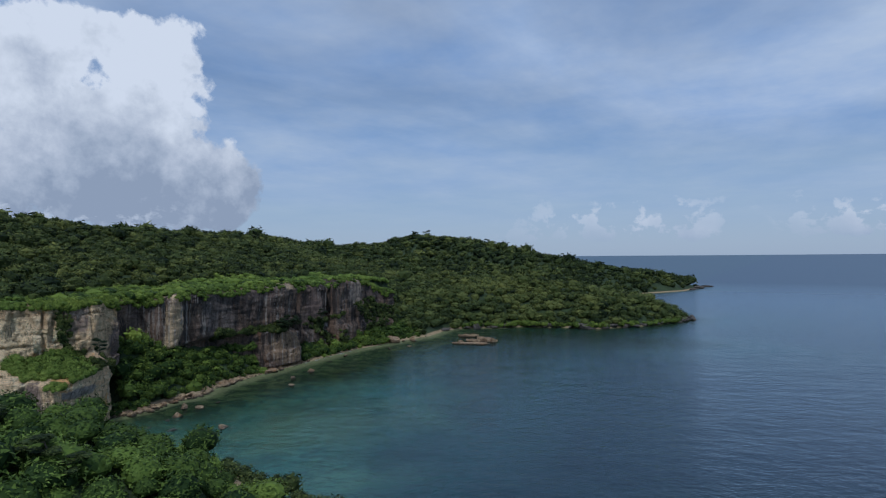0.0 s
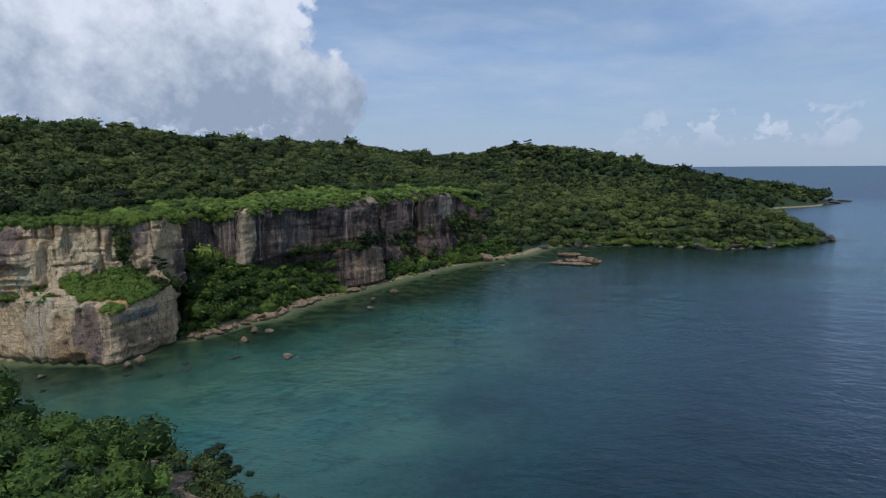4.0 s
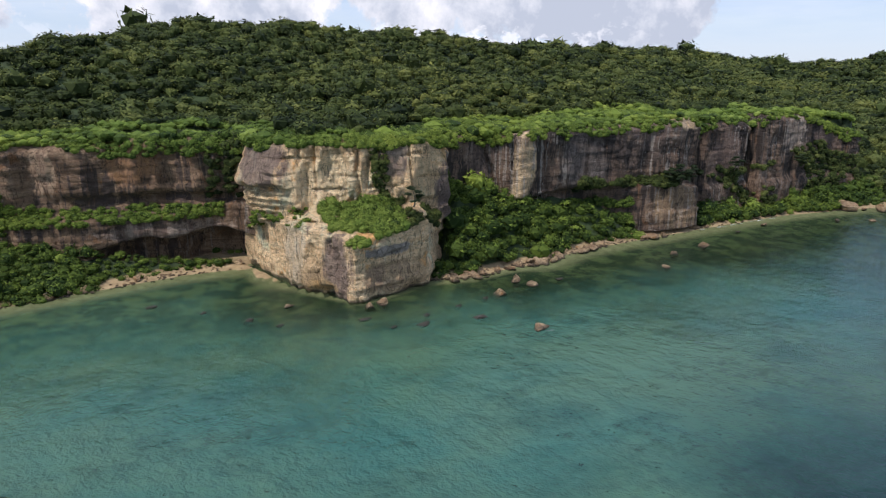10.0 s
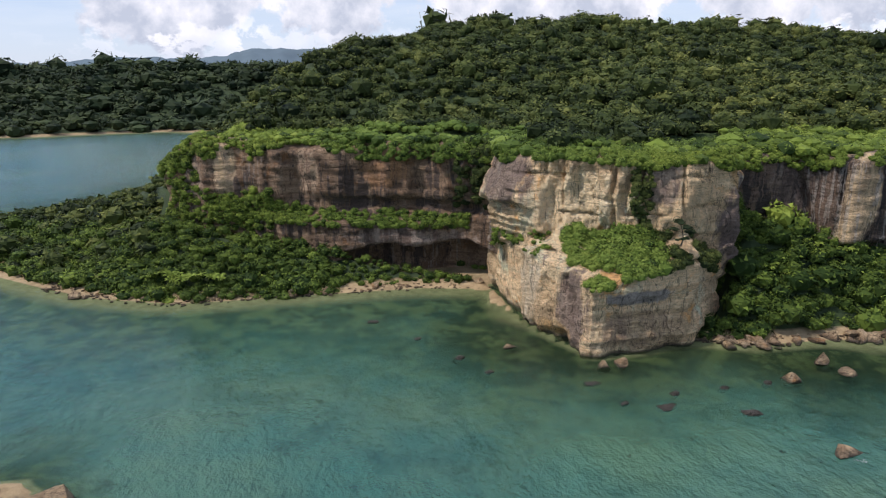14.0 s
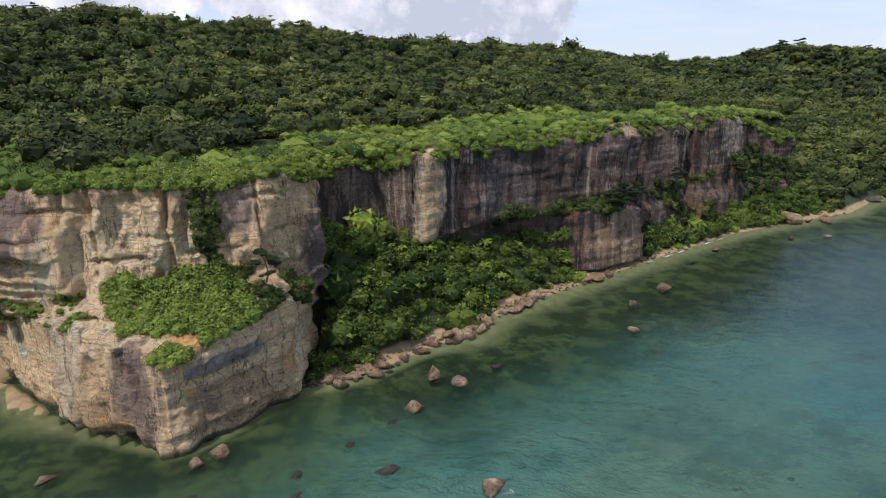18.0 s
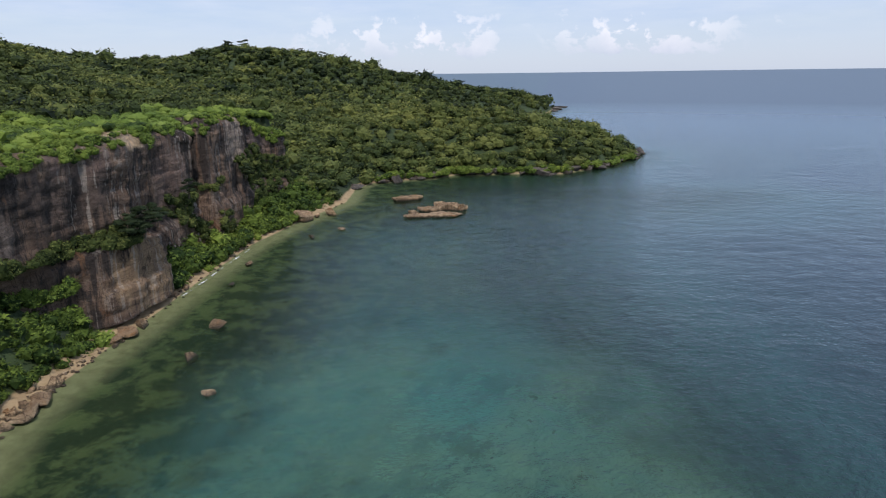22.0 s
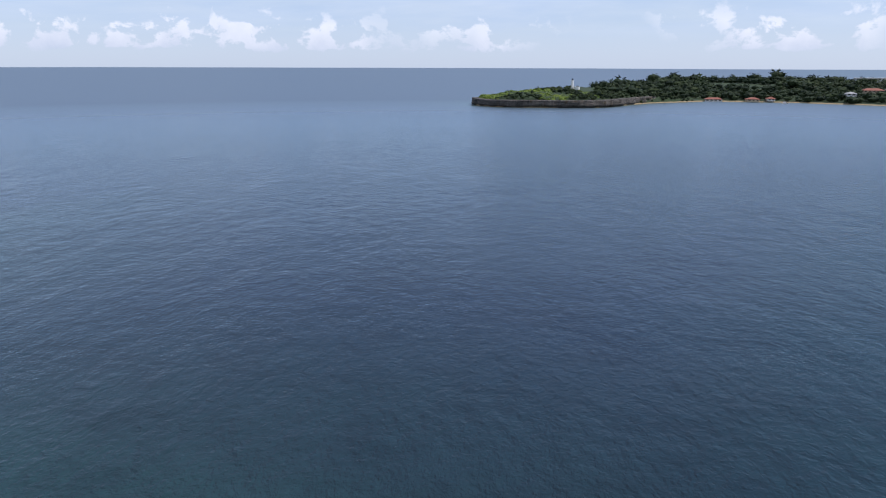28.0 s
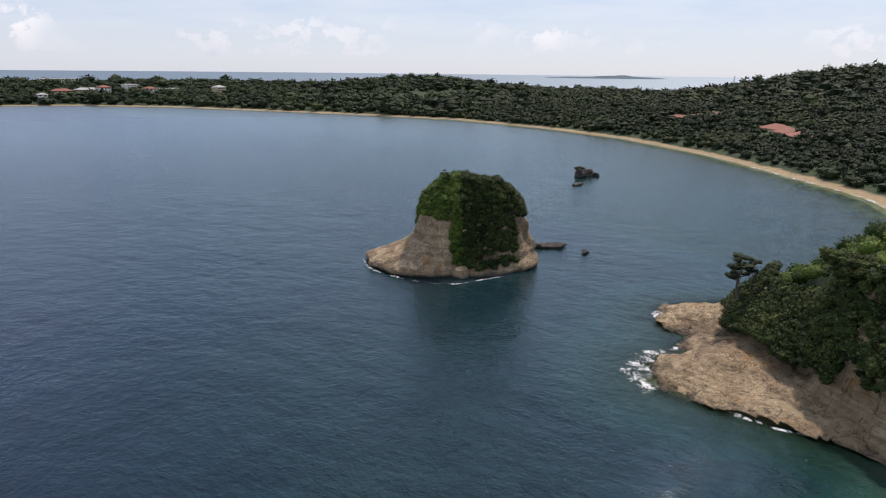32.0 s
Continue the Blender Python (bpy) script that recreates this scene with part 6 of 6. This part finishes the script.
# bent trees rooted on the cliffs
for k, (x, y, z, s, t) in enumerate([(33.5, 97.6, 15.8, 0.55, 250), (112, 110.5, 12.5, 0.8, 230), (108, 110.8, 12.3, 0.7, 280), (118, 112, 12.8, 0.6, 200), (140, 119, 13.5, 0.6, 250), (168, 120.5, 12.5, 0.6, 270)]):
    tree_thing(UMBRELLA[k % 3], x, y, z, t, s, "small green tree growing from a cliff ledge", "ledge_tree", "trees on the ledges")


def near_trees():
    rng = np.random.default_rng(31)
    for k in range(34):
        x, y = rng.uniform(-70, -13), rng.uniform(-20, 34)
        if signed_dist(PROM_UPPER, np.array([x]), np.array([y]))[0] < 4.0:
            continue
        tree_thing(COAST[k % 3], x, y, max(ground_z(x, y), 8.0) - 0.6, rng.uniform(0, 360), rng.uniform(0.38, 0.58), "wind bent dark green tree on the promontory", "coastal_tree", "trees on the promontory")


near_trees()


# ---- surf ----
def foam_material():
    """White water: a lace of bubbles that thins out towards its edges."""
    m, nt, p = material("sea_foam")
    pos = nt.nodes.new("ShaderNodeNewGeometry").outputs["Position"]
    att = nt.nodes.new("ShaderNodeAttribute")
    att.attribute_name = "thick"
    lace = calc(nt, "ABSOLUTE", calc(nt, "SUBTRACT", noise_tex(nt, pos, 0.9, 6, 0.7, 0.8), 0.5))
    k = calc(nt, "ADD", calc(nt, "MULTIPLY", lace, -4.5), calc(nt, "ADD", calc(nt, "MULTIPLY", att.outputs["Fac"], 0.48), calc(nt, "MULTIPLY", noise_tex(nt, pos, 0.35, 4, 0.6), 2.2)))
    p.inputs["Base Color"].default_value = (0.82, 0.84, 0.84, 1)
    p.inputs["Roughness"].default_value = 0.9
    clear = nt.nodes.new("ShaderNodeBsdfTransparent")
    mix = nt.nodes.new("ShaderNodeMixShader")
    link(nt, ramp(nt, [(0.0, (0, 0, 0)), (1.0, (0.9,) * 3)], calc(nt, "MULTIPLY", calc(nt, "SUBTRACT", k, 1.32), 2.2, True)).outputs[0], mix.inputs[0])
    link(nt, clear.outputs[0], mix.inputs[1])
    link(nt, p.outputs[0], mix.inputs[2])
    link(nt, mix.outputs[0], nt.nodes["Material Output"].inputs["Surface"])
    return m


M_LACE = foam_material()


def surf(name, pts, width, lift, seed, label):
    """A ribbon of white water along a line: dense in the middle, gone at its edges."""
    line = catmull(pts, max(width * 0.3, 0.5))[:, :2]
    tan = np.gradient(line, axis=0)
    tan /= np.linalg.norm(tan, axis=1)[:, None] + 1e-9
    nor = np.stack([tan[:, 1], -tan[:, 0]], 1)
    w = np.linspace(-1, 1, 9)
    wide = width * (1 + 0.5 * vnoise(np.arange(len(line)) / 6.0, 0, 0, seed))
    P = line[:, None, :] + nor[:, None, :] * (w[None, :] * wide[:, None])[..., None]
    ends = np.minimum(np.arange(len(line)), np.arange(len(line))[::-1]) / 4.0
    thick = (1 - np.abs(w)[None, :] ** 1.5) * np.clip(ends, 0, 1)[:, None]
    V = np.concatenate([P, np.full(P.shape[:2] + (1,), lift)], -1)
    idx = np.arange(V.shape[0] * V.shape[1]).reshape(V.shape[:2])
    F = np.stack([idx[:-1, :-1], idx[1:, :-1], idx[1:, 1:], idx[:-1, 1:]], -1).reshape(-1, 4)
    thing(name, mesh_of(name, V.reshape(-1, 3), F, M_LACE, True, {"thick": thick.ravel()}), label, "surf", "stuff")


surf("surf", [(-34, -42), (-30.5, -41), (-26, -37.5), (-24, -31), (-18, -29.5), (-10.5, -29.8), (-4.6, -26.2), (-3.6, -22)], 2.2, 0.07, 1, "white surf breaking on the rock ledge")
surf("surf", [(-5, -20), (-6, -14), (-7, -9), (-10, -5)], 0.7, 0.06, 5, "thin white water at the foot of the ledge")
surf("surf", [(-5, -98), (-1.8, -88), (-4.5, -77), (-9, -71.5), (-16, -70.2), (-22, -69.6), (-30, -71), (-36, -76)], 0.55, 0.06, 2, "thin white surf round the sea stack")
surf("surf", [q for q in SHORE_SOUTH[8:17]], 2.6, 0.09, 3, "line of white surf along the long beach")
surf("surf", [(43.2, 68.0), (45.2, 68.2), (46.3, 69.6)], 0.6, 0.06, 4, "white water round a rock")
surf("surf", [(119, 110.2), (128, 110.8), (140, 111.8), (152, 112.6)], 0.3, 0.10, 6, "thin line of white water along the small beach")


# ---- buildings ----
def box_mesh(name, w, d, h, mat, z=0.0):
    x, y = w / 2, d / 2
    v = [(-x, -y, z), (x, -y, z), (x, y, z), (-x, y, z), (-x, -y, z + h), (x, -y, z + h), (x, y, z + h), (-x, y, z + h)]
    return mesh_of(name, v, [(0, 3, 2, 1), (4, 5, 6, 7), (0, 1, 5, 4), (1, 2, 6, 5), (2, 3, 7, 6), (3, 0, 4, 7)], mat, False)


def hip_roof(name, w, d, h, z, mat, over=0.8):
    x, y, r = w / 2 + over, d / 2 + over, max(w / 2 - d / 2, 0.0)
    v = [(-x, -y, z), (x, -y, z), (x, y, z), (-x, y, z), (-r, 0, z + h), (r, 0, z + h), (-x, -y, z - 0.3), (x, -y, z - 0.3), (x, y, z - 0.3), (-x, y, z - 0.3)]
    f = [(0, 1, 5, 4), (2, 3, 4, 5), (1, 2, 5, 5), (3, 0, 4, 4), (6, 7, 1, 0), (7, 8, 2, 1), (8, 9, 3, 2), (9, 6, 0, 3), (9, 8, 7, 6)]
    me = bpy.data.meshes.new(name)
    me.from_pydata(v, [], [tuple(dict.fromkeys(q)) for q in f])
    me.materials.append(mat)
    return me


def house(x, y, w, d, h, turn, wall, roof, label, storeys=1, hip=True, z=None):
    b = tagged(new("house"), label, "building", "buildings round the bay")
    b.matrix_world = pose(x, y, (ground_z(x, y) if z is None else z) - 0.3, 0, 0, turn)
    part("wall", box_mesh("wall", w, d, h * storeys, wall), b)
    part("roof", hip_roof("roof", w, d, 0.24 * d, h * storeys, roof) if hip else box_mesh("roof", w + 0.8, d + 0.8, 0.4, roof, h * storeys), b)
    n = max(int(w / 4), 2)
    frame_mesh = box_mesh("window", w / n * 0.62, 0.10, h * 0.48, M_CREAM)
    pane = box_mesh("pane", w / n * 0.52, 0.14, h * 0.38, M_GLASS_DARK, h * 0.05)
    for s in range(storeys):
        for i in range(n):
            for side in (-1, 1):
                p = part("window", frame_mesh, b)
                part("pane", pane, p, "dark glass pane")
                p.location = (-w / 2 + (i + 0.5) * w / n, side * (d / 2 + 0.02), s * h + h * 0.35)
    return b


RED = "low resort building with a long red tiled roof among trees"
house(-335, -238, 22, 12, 3.0, 74, M_WALL, M_ROOF_RED, RED, 2, True, 3.6)
house(-352, -226, 24, 15, 3.4, 74, M_WALL, M_ROOF_RED, RED, 2, True, 4.6)
house(-334, -217, 26, 12, 3.0, 64, M_WALL, M_ROOF_RED, RED, 2, True, 3.6)
house(-340, -198, 16, 11, 3.0, 50, M_WALL, M_ROOF_RED, RED, 2, True, 3.4)
house(-300, -156, 17, 11, 3.4, 60, M_WALL, M_ROOF_RED, "cottage with a red tiled hip roof among trees", 2, True, 4.0)
house(-284, -142, 14, 10, 3.2, 50, M_WALL, M_ROOF_RED, "cottage with a red tiled hip roof among trees", 2, True, 4.0)
house(-270, -130, 12, 9, 3.2, 40, M_WALL, M_ROOF_RED, "cottage with a red tiled hip roof among trees", 2, True, 4.0)
house(-455, -321, 16, 10, 4.0, 60, M_WALL, M_ROOF_GREY, "white flat roofed shed at the foot of a hill", 1, False)
house(-446, -298, 20, 9, 3.4, 60, M_WALL, M_WALL, "white low shed at the foot of a hill", 1, False)
house(-523, -359, 9, 9, 3.2, 30, M_WALL, M_ROOF_GREY, "small white house on a green field", 2)
for k, (x, y, w, d, st, turn, wall, roof, hip) in enumerate([(106, -772, 22, 9, 1, 10, M_WALL, M_ROOF_RED, True), (92, -809, 12, 9, 1, 0, M_WALL, M_WALL, False), (66, -782, 16, 9, 1, 20, M_CREAM, M_ROOF_RED, True),
                                                             (48, -790, 10, 8, 1, 20, M_WALL, M_ROOF_RED, True), (-75, -1002, 62, 16, 2, 5, M_WALL, M_WALL, False), (-53, -836, 26, 11, 2, 15, M_CREAM, M_ROOF_RED, True), (-81, -850, 32, 11, 2, 15, M_CREAM, M_ROOF_GREY, True),
                                                             (-98, -846, 16, 11, 3, 15, M_WALL, M_ROOF_RED, True), (-137, -890, 22, 13, 3, 25, M_WALL, M_WALL, False), (-146, -838, 17, 10, 2, 20, M_WALL, M_ROOF_RED, True), (-179, -881, 46, 12, 2, 25, M_WALL, M_WALL, False),
                                                             (-213, -788, 17, 11, 3, 25, M_CREAM, M_ROOF_GREY, True), (-732, -737, 30, 12, 2, 50, M_WALL, M_WALL, False), (-690, -760, 20, 10, 1, 50, M_WALL, M_ROOF_GREY, False), (-30, -806, 12, 8, 2, 10, M_WALL, M_ROOF_GREY, True)]):
    house(x, y, w * 0.8, d * 0.9, 2.8, turn, wall, roof, "pale village building with a %s roof near the shore" % ("hipped" if hip else "flat"), st, hip, ground_z(x, y) + (1.5 if k > 3 else 0.5))


def lighthouse():
    b = tagged(new("lighthouse"), "small white lighthouse on a grassy cape", "lighthouse")
    z = ground_z(238, -655)
    b.location = (238, -655, z)
    k = np.linspace(0, 1, 6)
    v, f = tube(np.stack([0 * k, 0 * k, 9.0 * k], -1), 1.5 - 0.5 * k, 16)
    part("tower", mesh_of("tower", v, f, M_WALL), b)
    v, f = tube([(0, 0, 9.0), (0, 0, 9.35)], [1.9, 1.9], 16)
    part("gallery", mesh_of("gallery", v, f, M_WALL, False), b)
    v, f = tube([(0, 0, 9.3), (0, 0, 10.6), (0, 0, 11.4)], [0.9, 0.9, 0.05], 12)
    part("lantern", mesh_of("lantern", v, f, M_GLASS_DARK), b)
    h = part("keeper_hut", box_mesh("keeper_hut", 5, 4, 3, M_WALL), b)
    h.location = (-5, 0, -0.2)


lighthouse()


def mast():
    b = tagged(new("radio_mast"), "thin steel lattice mast rising above trees", "mast")
    z = ground_z(-633, -371)
    b.location = (-633, -371, z)
    for sx, sy in ((1, 1), (1, -1), (-1, 1), (-1, -1)):
        v, f = tube([(sx * 1.2, sy * 1.2, 0), (sx * 0.4, sy * 0.4, 37 - z)], [0.16, 0.1], 5)
        part("leg", mesh_of("leg", v, f, M_STEEL), b)
    for i in range(8):
        h = (i + 0.5) * (37 - z) / 8
        r = 1.2 - 0.8 * h / (37 - z)
        v, f = tube([(-r, -r, h), (r, -r, h + 1), (r, r, h), (-r, r, h + 1), (-r, -r, h)], [0.08] * 5, 4)
        part("brace", mesh_of("brace", v, f, M_STEEL), b)


mast()


def boat(x, y, turn, label):
    b = tagged(new("boat"), label, "boat")
    b.matrix_world = pose(x, y, 0, 0, 0, turn)
    k = np.linspace(-1, 1, 9)
    half = 1.3 * np.clip(1 - np.clip(k, 0, 1) ** 2.2, 0.03, 1)
    V = np.concatenate([np.stack([4 * k, -half, np.full(9, 0.9)], -1), np.stack([4 * k * 0.95, -half * 0.6, np.full(9, -0.3)], -1), np.stack([4 * k * 0.95, half * 0.6, np.full(9, -0.3)], -1), np.stack([4 * k, half, np.full(9, 0.9)], -1)])
    F = [[r * 9 + i, r * 9 + i + 1, (r + 1) * 9 + i + 1, (r + 1) * 9 + i] for r in range(3) for i in range(8)] + [[27 + i, 28 + i, 1 + i, i] for i in range(8)] + [[0, 9, 18, 27]]
    part("hull", mesh_of("hull", V, np.array(F), M_WALL, False), b)
    c = part("cabin", box_mesh("cabin", 2.2, 1.6, 1.3, M_WALL), b)
    c.location = (-0.3, 0, 0.9)


boat(34, -758, 30, "small white boat moored off the village")


# grass and scrub on the cape
forest("cape_grass", (200, 326, -660, -555), 4.0, P_DIST, 2.2, 3.2, lambda x, y, h, d1, d2, up: (d2 > 4) & (vnoise(x / 30, y / 30, 0, 91) < 0.3), "bright green grass on top of the rocky cape", M_LEAF_BRIGHT, 0.8, -0.35)
forest("cape_shrubs", (100, 330, -760, -545), 5.0, P_FAR, 1.6, 3.2, lambda x, y, h, d1, d2, up: (d2 > 4) & (x < 320) & (vnoise(x / 30, y / 30, 0, 91) > 0.25) | ((d2 > 3) & (x < 215)), "dark scrub on the low rocky cape", M_LEAF_DARK, 0.5)
CAPE = [(161, -722), (170, -690), (195, -600), (244, -572), (285, -561), (315, -576), (328, -600)][::-1]
cliff("cliff_cape", CAPE, M_ROCK_REEF, -1.0, 7.2, lambda s, z, x: 0.8 * np.sin(s / 9) - 2.5 * sstep(2, 0.3, z), "low dark limestone cliff round the cape", 1.6, 77, 4.0, 2.5)


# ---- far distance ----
# air haze is put into the colour: bluish base plus a faint blue glow
def hazed_material(name, col):
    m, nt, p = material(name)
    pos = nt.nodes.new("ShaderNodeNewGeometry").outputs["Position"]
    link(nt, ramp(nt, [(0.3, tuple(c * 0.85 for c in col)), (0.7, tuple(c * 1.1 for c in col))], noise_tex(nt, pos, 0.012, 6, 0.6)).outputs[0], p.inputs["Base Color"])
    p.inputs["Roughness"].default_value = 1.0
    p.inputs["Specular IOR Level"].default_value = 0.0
    # emission stands in for haze; these ridges give off no light of their own
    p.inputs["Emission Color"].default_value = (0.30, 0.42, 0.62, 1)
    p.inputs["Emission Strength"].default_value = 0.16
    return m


M_MOUNT_HAZED = hazed_material("far_mountains_hazed", (0.085, 0.115, 0.13))


def backdrop_ridge(name, yaw0, yaw1, dist, crest, foot, label, seed, mat=M_MOUNT_HAZED):
    """A far ridge: crest(u, yaw) gives its height above the sea."""
    a = np.radians(np.linspace(yaw0, yaw1, 160))
    u = np.linspace(0, 1, 160)
    rows = []
    top = crest(u, np.degrees(a)) + 9 * fnoise(np.degrees(a) * 0.9, 0, seed, 4, seed) * np.clip(crest(u, np.degrees(a)) / 100, 0.15, 1)
    for f, back in ((0.0, -260), (0.45, -150), (0.8, -60), (1.0, 0), (0.5, 160)):
        r = dist + back + 30 * vnoise(np.degrees(a), f * 5, 0, seed)
        rows.append(np.stack([np.sin(a) * r, np.cos(a) * r, foot + (top - foot) * f], -1))
    P = np.stack(rows, 1)
    idx = np.arange(P.shape[0] * P.shape[1]).reshape(P.shape[:2])
    F = np.stack([idx[:-1, :-1], idx[1:, :-1], idx[1:, 1:], idx[:-1, 1:]], -1).reshape(-1, 4)
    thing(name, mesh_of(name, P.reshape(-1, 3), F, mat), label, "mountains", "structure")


bump_at = lambda yaw, c, w, h: h * np.exp(-((yaw - c) / w) ** 2)
backdrop_ridge("backdrop", -48, 4, 3900, lambda u, w: (95 + bump_at(w, -40, 7, 20) + bump_at(w, -27, 5, 35) + bump_at(w, -16.5, 5, 85) + bump_at(w, -9, 5, 70)) * np.minimum(1, 8 * u) * np.minimum(1, 5 * (1 - u)), 15, "distant mountain ridge, blue with painted haze", 5)
backdrop_ridge("backdrop", 12, 62, 3900, lambda u, w: (60 + bump_at(w, 31, 4, 95) + bump_at(w, 38, 3, 85) + bump_at(w, 44, 5, 55) + bump_at(w, 54, 3, 20)) * np.minimum(1, 8 * u) * np.minimum(1, 5 * (1 - u)), 15, "distant mountain ridge behind the forest, blue with painted haze", 6)
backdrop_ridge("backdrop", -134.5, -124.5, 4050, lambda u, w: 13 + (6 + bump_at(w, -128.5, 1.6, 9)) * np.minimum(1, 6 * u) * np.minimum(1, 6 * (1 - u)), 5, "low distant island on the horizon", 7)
